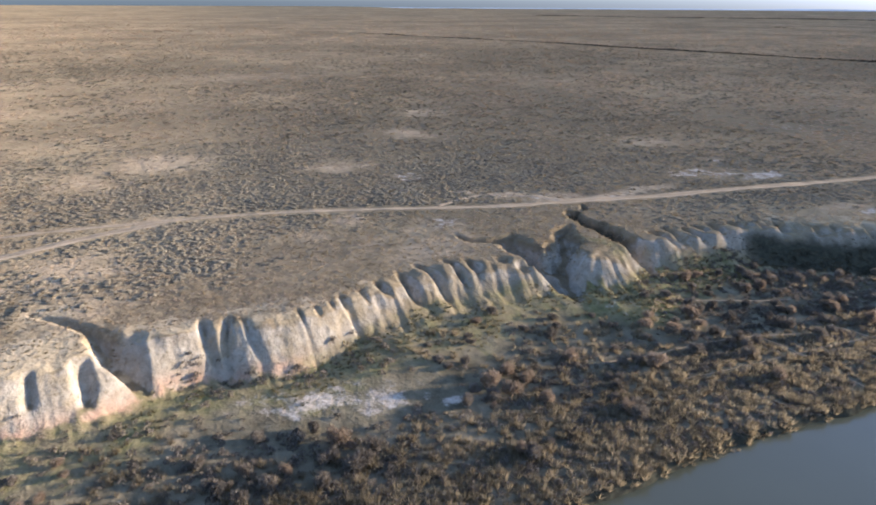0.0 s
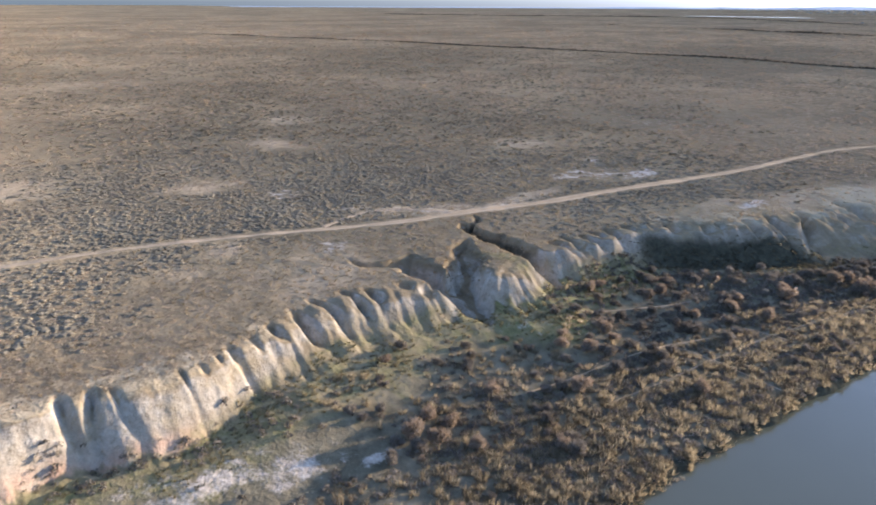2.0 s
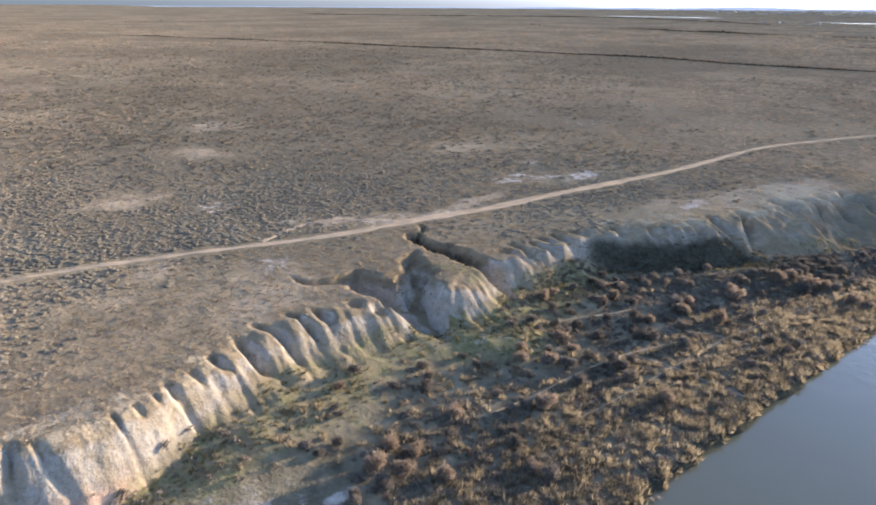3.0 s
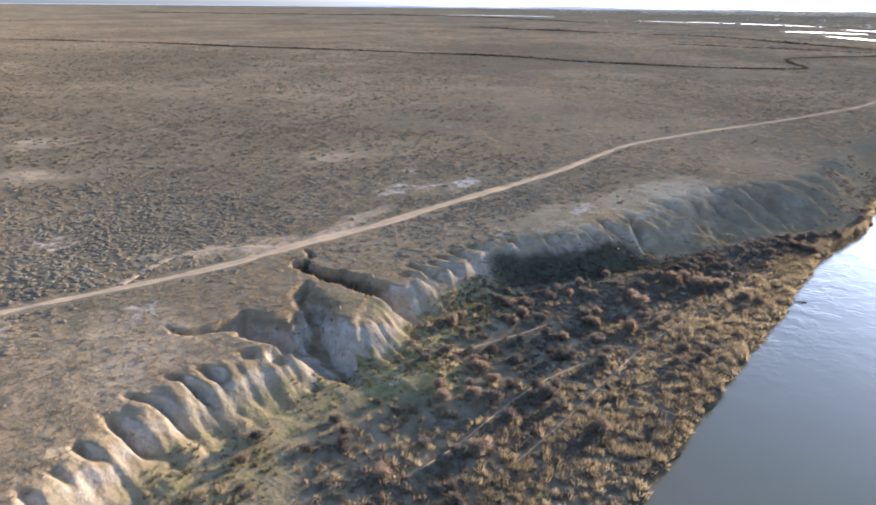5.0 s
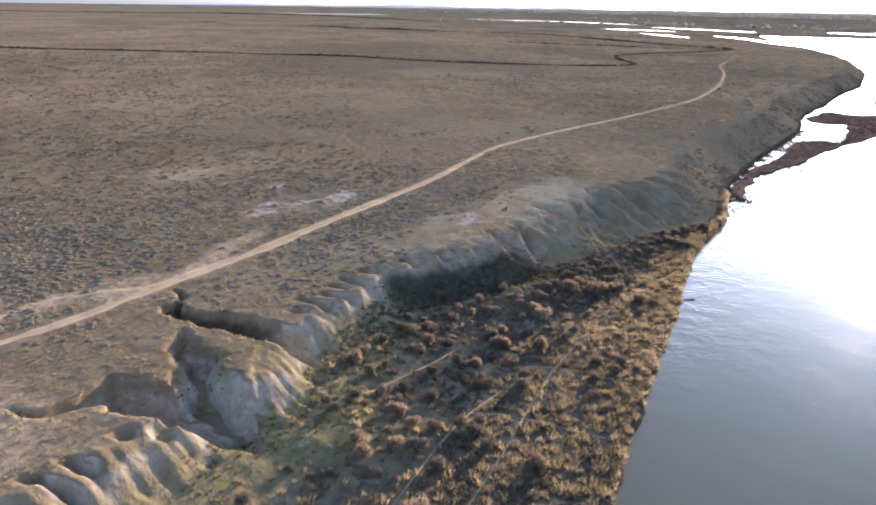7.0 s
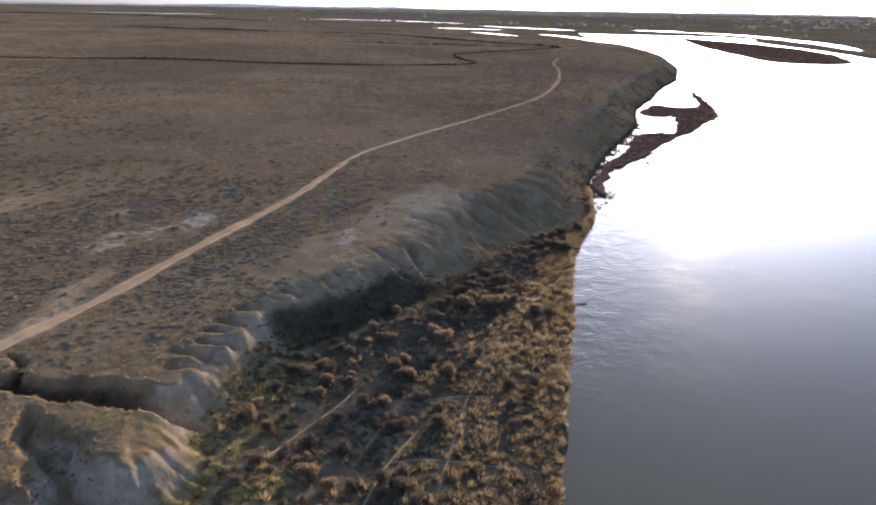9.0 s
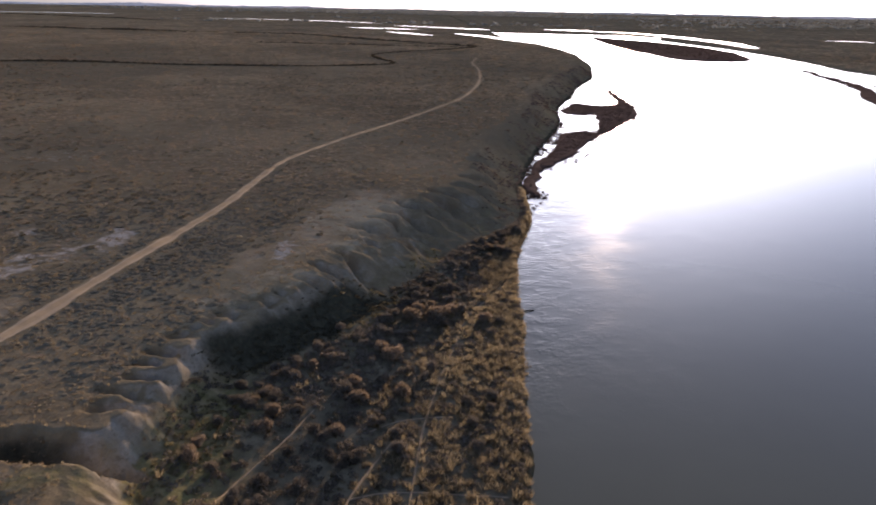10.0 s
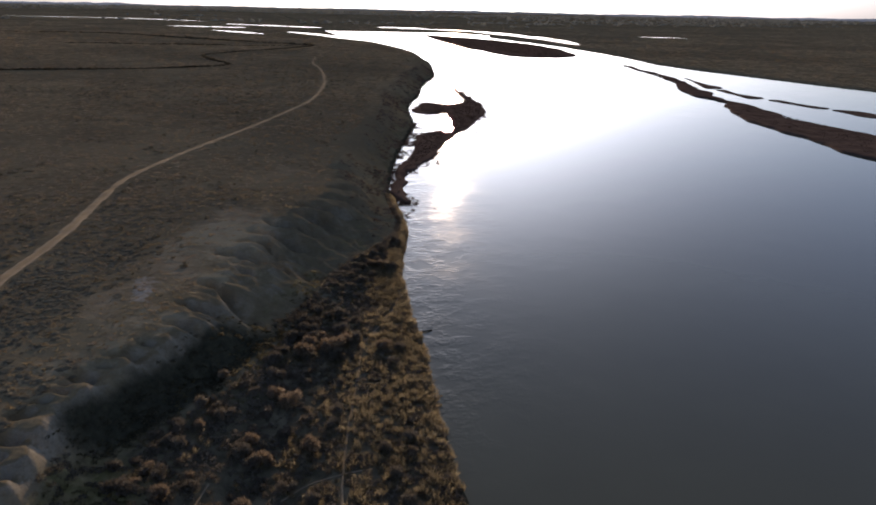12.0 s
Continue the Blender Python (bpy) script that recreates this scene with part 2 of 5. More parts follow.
# ---- shape of the land ----
def lattice(ix, iy, seed):
    h = (ix.astype(np.int64) * 374761393 + iy.astype(np.int64) * 668265263 + seed * 1442695041) & 0xFFFFFFFF
    h = ((h ^ (h >> 13)) * 1274126177) & 0xFFFFFFFF
    return ((h ^ (h >> 16)) & 0xFFFFFF) / float(0xFFFFFF)


def vnoise(x, y, seed=0):
    ix, iy = np.floor(x), np.floor(y)
    fx, fy = x - ix, y - iy
    fx, fy = fx * fx * (3 - 2 * fx), fy * fy * (3 - 2 * fy)
    a, b = lattice(ix, iy, seed), lattice(ix + 1, iy, seed)
    c, d = lattice(ix, iy + 1, seed), lattice(ix + 1, iy + 1, seed)
    return (a + (b - a) * fx) * (1 - fy) + (c + (d - c) * fx) * fy


def fbm(x, y, size, octaves=4, seed=0):
    """Noise from -1 to 1 whose largest lumps are about size metres."""
    total, amp, norm = 0.0, 1.0, 0.0
    for k in range(octaves):
        f = 2.0 ** k / size
        total = total + amp * (vnoise(x * f + 17.3 * k, y * f - 9.1 * k, seed + k) * 2 - 1)
        norm += amp
        amp *= 0.5
    return total / norm


def smooth(a, lo, hi):
    u = np.clip((a - lo) / (hi - lo), 0, 1)
    return u * u * (3 - 2 * u)


def line(points, follow=None, gap=0.0, start=0.0):
    """x as a smooth function of y through a few points (y, x)."""
    ys, xs = np.array([p[0] for p in points], float), np.array([p[1] for p in points], float)
    slope = np.gradient(xs, ys)

    def at(y):
        y = np.asarray(y, float)
        if follow is not None:
            u = smooth(y, start, ys[-1])
            return bare_line(np.minimum(y, ys[-1])) * (1 - u) + (follow(y) - gap) * u
        return bare_line(y)

    def bare_line(y):
        i = np.clip(np.searchsorted(ys, y) - 1, 0, len(ys) - 2)
        h = ys[i + 1] - ys[i]
        u = np.clip((y - ys[i]) / h, 0, 1)
        return ((2 * u**3 - 3 * u**2 + 1) * xs[i] + (u**3 - 2 * u**2 + u) * h * slope[i]
                + (3 * u**2 - 2 * u**3) * xs[i + 1] + (u**3 - u**2) * h * slope[i + 1])
    return at


# the rim of the bluff, its foot, the water's edge and the far bank, as (y, x)
shore = line([(-5000, 5), (-60, 5), (11, 5.5), (20, 5.4), (32, 5.8), (45, 7), (54, 8.1), (68, 9.5), (78, 10.8), (94, 13), (106, 13.8),
              (121, 15.6), (134, 18.5), (149, 22.5), (167, 24.0), (186, 26.4), (208, 31.4), (240, 40.6), (273, 51.6), (300, 59.6), (322, 63),
              (343, 67), (400, 86.5), (459, 104), (490, 117), (512, 125), (545, 133), (620, 150), (670, 157), (776, 158), (860, 154),
              (1018, 147), (1272, 146), (1480, 150), (5000, 150)])
rim = line([(-5000, -34), (-60, -34), (-45, -33), (-31, -33.5), (-25, -35.2), (-20, -35.4), (-15, -34.8), (-9, -33.8), (-4, -33.9), (1, -35.2), (6, -37.2),
            (13, -39.6), (20, -39.6), (26, -38), (31, -36.4), (38, -36.5), (44, -34.6), (50, -36.0), (58, -36.5), (64, -35), (70, -34),
            (77, -32), (84, -28), (88.5, -24), (94, -21), (100, -19.6), (106, -17), (113, -15.2), (121, -13.2), (127, -11),
            (134, -8), (142, -4), (148, 0.5), (157, 6), (170, 10.5), (186, 14)], shore, 15.0, 150.0)
foot = line([(-5000, -27), (-39, -27), (-30, -26.5), (-25, -28.5), (-17, -29.3), (-13, -27), (-6, -27), (1, -29.5), (10, -30),
             (19, -31), (29, -31), (35, -30), (40, -25.8), (46, -25.5), (52, -29.5), (60, -28), (67, -27), (74, -25.5), (80.5, -20),
             (87, -15), (92.5, -11.2), (103, -5.4), (112, -0.2), (124, 5), (134, 12), (143, 17.3), (155, 20.8), (170, 22)], shore, 2.5, 145.0)
far_bank = line([(-5000, 470), (0, 450), (200, 425), (388, 399), (462, 387), (523, 381), (591, 374), (745, 398), (914, 414), (1200, 408),
                 (1420, 403), (1465, 330), (1478, 160), (1500, 151), (5000, 151)])

# rills scooped into the bluff: y at the head, how far behind the rim they begin, half width, depth, how far down they reach, drift
RILLS = [(-52, 2, 1.8, 1.6, 1, 0), (-46, 2.5, 2.2, 2.2, 1, 0), (-41, 1, 1.2, 1.1, 0.9, 0.5), (-36.3, -0.8, 0.7, 1.6, 0.5, -0.4), (-31.4, -0.9, 1.3, 2.3, 0.62, 0),
         (-17.4, 1.6, 0.8, 1.5, 1, 1), (-14, 1.4, 0.7, 1.5, 0.95, -2.1), (-12.6, 0.6, 0.5, 0.6, 0.7, 0.9), (-9.4, 0.2, 0.3, 0.12, 0.8, 0.3), (-6, 0.8, 0.32, 0.55, 1, 0.6),
         (-3.4, 0.6, 0.4, 0.45, 0.4, 0.3), (-0.9, 0.5, 0.35, 0.4, 0.35, 0.2), (0.9, 1.2, 0.5, 0.95, 0.95, 1.1), (3.6, 0.6, 0.5, 0.5, 0.5, 0.5), (6.7, 1.2, 0.9, 1.1, 0.5, 0.8),
         (11.1, 1.4, 1, 1.9, 0.8, 1.2), (14.4, 1.8, 0.7, 1.3, 0.8, 2.6), (19.4, 1.6, 0.85, 2, 0.7, 1.3), (23, 0.8, 0.9, 1.8, 0.5, 0.2), (57.8, 1.4, 1.1, 1.5, 0.6, 1),
         (61.2, 2.4, 1, 1.9, 0.6, 0.6), (64.4, 1.4, 0.9, 1.5, 0.55, 0.6), (67.2, 2.2, 1, 2, 0.55, 0.4), (70.6, 2.2, 1.2, 1.8, 0.5, 0), (74.8, 1.8, 1, 1.3, 0.4, -0.6),
         (76.6, 0.8, 0.6, 0.9, 0.35, -0.6), (78.4, 0.6, 0.8, 0.9, 0.35, -0.8), (80, 0.7, 0.6, 0.8, 0.35, -0.8), (81.6, 1.6, 1.1, 1.3, 0.42, -1), (83.9, 0.9, 0.7, 1, 0.4, -1),
         (86.2, 1.2, 1.2, 1.3, 0.4, -1.2), (88.8, 0.8, 0.7, 0.9, 0.4, -1.2), (93.4, 1.5, 1.3, 2, 0.55, -1.5), (98.8, 1.4, 1.3, 2.2, 0.6, -2.5), (106.5, 2.2, 1.6, 3.2, 0.7, -7),
         (113.5, 0.4, 1.0, 1.3, 0.5, -5), (121.5, 2.6, 1.7, 3.6, 0.75, -8.5), (126, 1.2, 0.9, 1.6, 0.6, -7), (131, 2.2, 1.7, 3.4, 0.75, -8), (136.5, 1.4, 1.2, 2.0, 0.6, -7),
         (143, -0.2, 1.8, 2.6, 0.6, -7), (146.5, 1.6, 1.8, 1.4, 0.8, -3), (154, 1, 2, 1.2, 0.8, -2), (162, 1.5, 2.4, 1.3, 0.8, 0), (172, 1, 2.5, 1.2, 0.8, 0),
         (184, 1.5, 3, 1.4, 0.8, 0)]

# ravines: x, y, floor height, half width of the floor; then the steepness of their sides
RAVINES = [
    ([(-48, -37, 8.4, 0.2), (-45, -34.5, 8.0, 0.3), (-42.5, -32.2, 7.6, 0.4), (-39.4, -30.2, 7.0, 0.5), (-36.6, -28.7, 5.6, 0.6),
      (-33, -26.8, 3.3, 0.7), (-30.6, -25.4, 2.3, 0.7), (-28, -24.3, 1.7, 0.6)], 2.0),
    ([(-52, 26.2, 8.3, 0.2), (-49, 26.6, 7.6, 0.3), (-46.4, 27.8, 7.2, 0.4), (-45.2, 31.2, 6.0, 0.7), (-43.8, 33.4, 4.4, 1.3), (-40, 34.3, 3.5, 1.2), (-36, 34.2, 2.8, 0.8),
      (-32.5, 34.9, 2.1, 0.5), (-29, 35.6, 1.7, 0.4)], 1.75),
    ([(-46.6, 47.4, 7.8, 0.2), (-44.4, 45.2, 6.7, 0.4), (-41.3, 42.4, 5.2, 0.6), (-37.6, 40, 3.9, 0.6), (-33.8, 37.4, 2.5, 0.4), (-31, 35.9, 1.9, 0.3)], 1.4),
    ([(-55, 58.9, 8.3, 0.15), (-53.6, 57.8, 7.3, 0.25), (-52.2, 56, 6.8, 0.3), (-51.4, 54, 6.0, 0.4), (-51.6, 52.3, 5.4, 0.5),
      (-48, 51.9, 4.4, 0.6), (-43, 51.6, 3.5, 0.8), (-37.5, 51.6, 2.6, 0.9), (-32, 52.2, 1.7, 0.9)], 3.0),
]
# shallow hollows worn into the faces: x, y, radius, depth
HOLLOWS = [(-37.6, 28.0, 1.1, 0.9), (-35.4, 30.2, 1.2, 1.0), (-31.2, 31.6, 0.9, 0.7), (-35.2, -25.2, 1.3, 0.9), (-36, 60, 1.3, 0.8), (-33.5, 65.3, 1.3, 0.9)]

# rounded lumps left standing on the faces: x, y, radius, rise
KNOBS = [(-43.4, -35.8, 1.3, 0.8), (-41.0, -33.6, 1.2, 0.7), (-43.6, -30.4, 1.4, 0.6), (-33.4, -21.0, 2.0, 0.6), (-44.2, 36.2, 1.5, 1.3), (-41.6, 37.2, 1.6, 1.4), (-38.6, 36.6, 1.3, 1.1), (-34.6, 41.6, 1.8, 1.2), (-32.4, 39.8, 1.6, 1.1), (-36.6, 44.4, 1.8, 1.0),
         (-31.0, 42.6, 1.6, 0.8), (-34.8, 55.1, 1.5, 1.1), (-36.0, 60.9, 1.4, 1.0), (-33.6, 57.6, 1.3, 0.9), (-36.4, 66.4, 1.2, 0.9), (-34.2, 66.0, 1.1, 1.2), (-31.9, 67.6, 1.4, 1.4),
         (-31.4, 72.2, 1.4, 1.0), (-33.6, 62.6, 1.1, 1.0), (-32.0, 63.8, 1.0, 0.8), (-29.0, 79.0, 1.1, 0.7), (-25.4, 84.2, 1.2, 0.8), (-21.4, 88.6, 1.3, 0.9)]


def along(points, x, y):
    """The nearest distance to a line of points, and the values carried by the points there."""
    best = np.full(x.shape, 1e9)
    carried = [np.zeros(x.shape) for _ in points[0][2:]]
    for p, q in zip(points, points[1:]):
        dx, dy = q[0] - p[0], q[1] - p[1]
        u = np.clip(((x - p[0]) * dx + (y - p[1]) * dy) / (dx * dx + dy * dy), 0, 1)
        d = np.hypot(x - p[0] - u * dx, y - p[1] - u * dy)
        near = d < best
        best = np.where(near, d, best)
        for k in range(len(carried)):
            carried[k] = np.where(near, p[2 + k] + u * (q[2 + k] - p[2 + k]), carried[k])
    return best, carried


def edges(x, y):
    edge = rim(y) + (0.4 + 0.7 * smooth(y, 2, 12)) * fbm(x * 0.3, y, 8, 3, 3)
    bottom = np.minimum(foot(y), shore(y) - 2.0)
    return np.minimum(edge, bottom - 5), bottom


def tread(x, y):
    """How far down the bluff a place lies: below 0 on the plain, 1 at the foot."""
    edge, bottom = edges(x, y)
    return (x - edge) / (bottom - edge)


def scooped(x, y):
    """How deep the rills cut at each place."""
    edge, bottom = edges(x, y)
    w = y + (0.8 + 1.3 * smooth(y, 94, 104)) * fbm(x, y, 5.5, 3, 5) + 0.2 * fbm(x, y, 1.4, 2, 8)
    depth = np.zeros_like(x)
    for y0, back, half, deep, reach, drift in RILLS:
        near = np.abs(w - y0) < half * 1.9 + abs(drift)
        if not near.any():
            continue
        xs, ws = x[near], w[near]
        head = edge[near] - back
        u = (xs - head) / ((bottom[near] - head) * reach)
        wide = 1.35 * half * (0.6 + 0.5 * np.clip(u, 0, 1))
        v = np.sqrt(((ws - y0 - drift * np.clip(u * reach, 0, 1)) / wide) ** 2 + 0.012) - 0.11
        g = smooth(u, -0.03, 0.3 if y0 < 100 else 0.17) * (1 - smooth(u, 0.5, 1.05))
        c = smooth(1 - v, 0.0, 1.0)
        if y0 > 100:        # narrow gullies between rounded spurs
            c = 0.3 * c + 0.7 * np.clip(1 - v, 0, 1) ** 1.5
        depth[near] = depth[near] + deep * g * c
    return depth


def plain_height(x, y):
    inland = np.clip(rim(y) - x, 0, 60)
    h = 8.0 + 0.015 * np.minimum(inland, 40)
    h = h + 0.6 * np.exp(-(((x + 24) / 12) ** 2 + ((y - 98) / 18) ** 2))
    h = h + 0.9 * np.exp(-(((x + 12) / 16) ** 2 + ((y - 140) / 26) ** 2))
    h = h + 0.075 * fbm(x, y, 2.0, 3, 23) + 0.12 * fbm(x, y, 14, 3, 21) + 0.25 * fbm(x, y, 60, 2, 22)
    lowland = smooth(y - (1010 - 0.45 * np.clip(x + 150, 0, 300) + 0.28 * np.clip(-300 - x, 0, 3000)), 0, 70)
    far = np.hypot(x, y)
    return h * (1 - lowland) + 2.2 * lowland + 21 * smooth(far, 2000, 5200)


def eased(t, at, values):
    """A broken line with its corners rounded off."""
    return sum(np.interp(t + d, at, values) for d in (-0.06, -0.03, 0.0, 0.03, 0.06)) / 5


def height(x, y):
    x, y = np.broadcast_arrays(np.asarray(x, float), np.asarray(y, float))
    top = plain_height(x, y)
    t = tread(x, y)
    talus = smooth(y, 2, 22) * (1 - smooth(y, 34, 40)) + smooth(y, 52, 60) * 0.8 * (1 - smooth(y, 68, 74)) + 0.45 * smooth(y, 100, 108) + 0.55 * smooth(y, 138, 150)
    talus = np.clip(talus, 0, 1)
    steep = eased(t, [-0.9, -0.5, -0.2, 0.0, 0.16, 0.3, 0.46, 0.62, 0.78, 1.0], [1, 0.99, 0.98, 0.96, 0.925, 0.84, 0.58, 0.29, 0.09, 0])
    slack = eased(t, [-0.9, -0.4, -0.1, 0.1, 0.28, 0.42, 0.56, 0.7, 0.86, 1.0], [1, 0.99, 0.98, 0.955, 0.90, 0.80, 0.54, 0.30, 0.12, 0])
    prof = steep + (slack - steep) * talus
    cliff = eased(t, [-0.4, -0.1, 0.1, 0.26, 0.37, 0.48, 0.6, 0.78, 1.0], [1, 0.98, 0.955, 0.905, 0.81, 0.52, 0.33, 0.14, 0])
    prof = prof + (cliff - prof) * smooth(y, 70, 76) * (1 - smooth(y, 98, 106))
    out = np.clip((x - foot(y)) / np.maximum(shore(y) - foot(y), 3), 0, 1)
    apron = smooth(y, -6, 6) * (1 - 0.5 * smooth(y, 66, 80)) * (1 - smooth(y, 120, 140))
    low = 1.75 - 0.85 * smooth(out, 0, 0.6) + 0.10 * fbm(x, y, 5, 3, 31) + apron * (1.6 * (1 - smooth(x - foot(y), -1, 11)) + 0.25 * fbm(x, y, 3, 3, 33) * (1 - smooth(x - foot(y), 3, 12)))
    h = low + (top - low) * prof
    face = smooth(t, -0.05, 0.1) * (1 - smooth(t, 0.85, 1.1))
    rough = smooth(y, 2, 10)
    h = h + face * ((0.2 + 0.36 * rough) * fbm(x, y, 3.6, 3, 41) + (0.10 + 0.08 * rough) * fbm(x, y, 1.3, 3, 46))
    # small flutes run down the faces
    flute = 0.7 * y + 0.35 * fbm(x, y, 3.0, 2, 43)
    h = h - face * (0.22 + 0.2 * rough) * (1 - np.clip(2.2 * np.abs(fbm(x * 0.14, flute, 1.5, 3, 44)), 0, 1)) * smooth(t, 0.12, 0.4) * (1 - 0.75 * smooth(y, 94, 104))
    h = h + face * (0.5 + 0.35 * smooth(y, 94, 104)) * smooth(y, 68, 76) * (1 - smooth(y, 140, 150)) * fbm(x, y, 2.4, 3, 48)
    h = h - scooped(x, y)
    for points, side in RAVINES:
        box = (np.abs(x - np.mean([p[0] for p in points])) < 40) & (np.abs(y - np.mean([p[1] for p in points])) < 40)
        if not box.any():
            continue
        xb, yb = x[box], y[box]
        wob = 1.3 * fbm(xb, yb, 3.4, 3, 51)
        d, (floor, half) = along(points, xb + wob, yb + wob)
        cut = floor + side * np.maximum(d - half, 0) + 0.4 * fbm(xb, yb, 1.7, 3, 52)
        hb = h[box]
        k = 0.35
        mixv = np.clip(0.5 + 0.5 * (hb - cut) / k, 0, 1)
        h = h.copy()
        h[box] = hb + (np.minimum(cut, hb) - hb) * mixv
    # lumps and runnels on every bare slope
    drop = top - h
    worn = smooth(drop, 0.7, 1.8) * (1 - smooth(t, 0.7, 1.0)) * (1 - smooth(y, 150, 180))
    h = h + worn * (0.34 * fbm(x, y, 1.9, 3, 57) - 0.16 * (1 - np.clip(2.5 * np.abs(fbm(x, y, 1.2, 2, 58)), 0, 1)))
    for x0, y0, r, depth in HOLLOWS:
        d2 = ((x - x0) ** 2 + (y - y0) ** 2) / (r * r)
        h = h - depth * np.exp(-d2 * d2 * 1.4)
    for x0, y0, r, rise in KNOBS:
        d2 = ((x - x0) ** 2 + (y - y0) ** 2) / (r * r)
        h = np.minimum(h + rise * np.exp(-d2 * d2 * 1.2), np.maximum(h, top - 0.25))
    # down the bank into the river, up again beyond it
    ragged = 0.85 * fbm(x * 0.5, y, 4.2, 4, 61)
    bank = smooth(x + ragged, shore(y) - 0.5, shore(y) + 0.9)
    width = far_bank(y) - shore(y)
    bed = -0.6 - 1.0 * smooth(width, 5, 40)
    bed = np.where(width < 4, 1.0, bed)
    h = h + (bed - h) * bank
    over = smooth(x, far_bank(y) - 2, far_bank(y) + 6)
    beyond = 1.2 + 0.4 * fbm(x, y, 40, 2, 71) + 21 * smooth(np.hypot(x, y), 2000, 5200)
    return h + (beyond - h) * over


def sheet(name, xs, ys, zs, material):
    """A mesh over a grid of places."""
    rows, cols = xs.shape
    co = np.stack([xs, ys, zs], -1).reshape(-1, 3).astype(np.float32)
    i = np.arange(rows * cols).reshape(rows, cols)
    quads = np.stack([i[:-1, :-1], i[:-1, 1:], i[1:, 1:], i[1:, :-1]], -1).reshape(-1, 4)
    return mesh_of(name, co, quads, material)


def mesh_of(name, co, faces, material, flat=False):
    me = bpy.data.meshes.new(name)
    n, k = faces.shape
    me.vertices.add(len(co))
    me.vertices.foreach_set("co", np.ascontiguousarray(co, np.float32).ravel())
    me.loops.add(n * k)
    me.loops.foreach_set("vertex_index", np.ascontiguousarray(faces, np.int32).ravel())
    me.polygons.add(n)
    me.polygons.foreach_set("loop_start", np.arange(0, n * k, k, dtype=np.int32))
    me.polygons.foreach_set("loop_total", np.full(n, k, np.int32))
    me.update(calc_edges=True)
    me.validate()
    me.polygons.foreach_set("use_smooth", np.full(len(me.polygons), not flat))
    me.materials.append(material)
    return me


def carry(me, name, values):
    me.attributes.new(name, "FLOAT", "POINT").data.foreach_set("value", np.ascontiguousarray(values, np.float32).ravel())


def spread(a, b, first, ratio):
    """Places from a towards b in steps that grow."""
    out, s, sign = [a], first, (1 if b > a else -1)
    while abs(b - out[-1]) > s:
        out.append(out[-1] + sign * s)
        s *= ratio
    return np.array(out + [b])


# tracks: the dirt road, its side branch and the narrow paths
ROAD_LINE = [(-80, -75), (-81, -52), (-81.3, -36), (-79.2, -17), (-75.5, 4), (-69.6, 21), (-64, 35), (-59.4, 48), (-57, 60), (-53.6, 72), (-50, 91),
             (-46, 112), (-42, 134), (-40, 154), (-37.6, 173), (-31, 193), (-18.5, 223), (-6, 252), (7, 285), (17, 313), (24, 343),
             (31, 385), (35.5, 430), (38, 470), (38, 520), (46, 580)]
BRANCH_LINE = [(-62, -75), (-69, -43), (-72.2, -34.8), (-75.2, -27), (-77.6, -17)]
VERGE_LINE = [(-66.5, 32.2), (-68.6, 39), (-68.9, 45), (-66.2, 49.5), (-62.6, 53.2), (-58.6, 56.6), (-57.2, 60)]
PATHS = [[(-6.5, 34), (-5.2, 43), (-4, 55), (-2.6, 66), (-0.5, 76), (1.8, 85), (5.5, 98), (9, 103), (14, 114)],
         [(-14.2, 28), (-13, 34), (-12.4, 39), (-11.8, 44.5), (-10.4, 52), (-8.4, 57.5), (-6.4, 62)],
         [(-24, 47), (-22.8, 50.5), (-21.3, 54.5), (-18.6, 60.4), (-15.8, 68)],
         [(-10.4, 52.4), (-7, 53.4), (-3.9, 53.5), (1.7, 53.0), (5.7, 52.6)],
         [(-9, 64), (-6, 66), (-2.6, 66.8), (1, 67)]]


def distance_to(points, x, y):
    return along([(px, py) for px, py in points], x, y)[0]


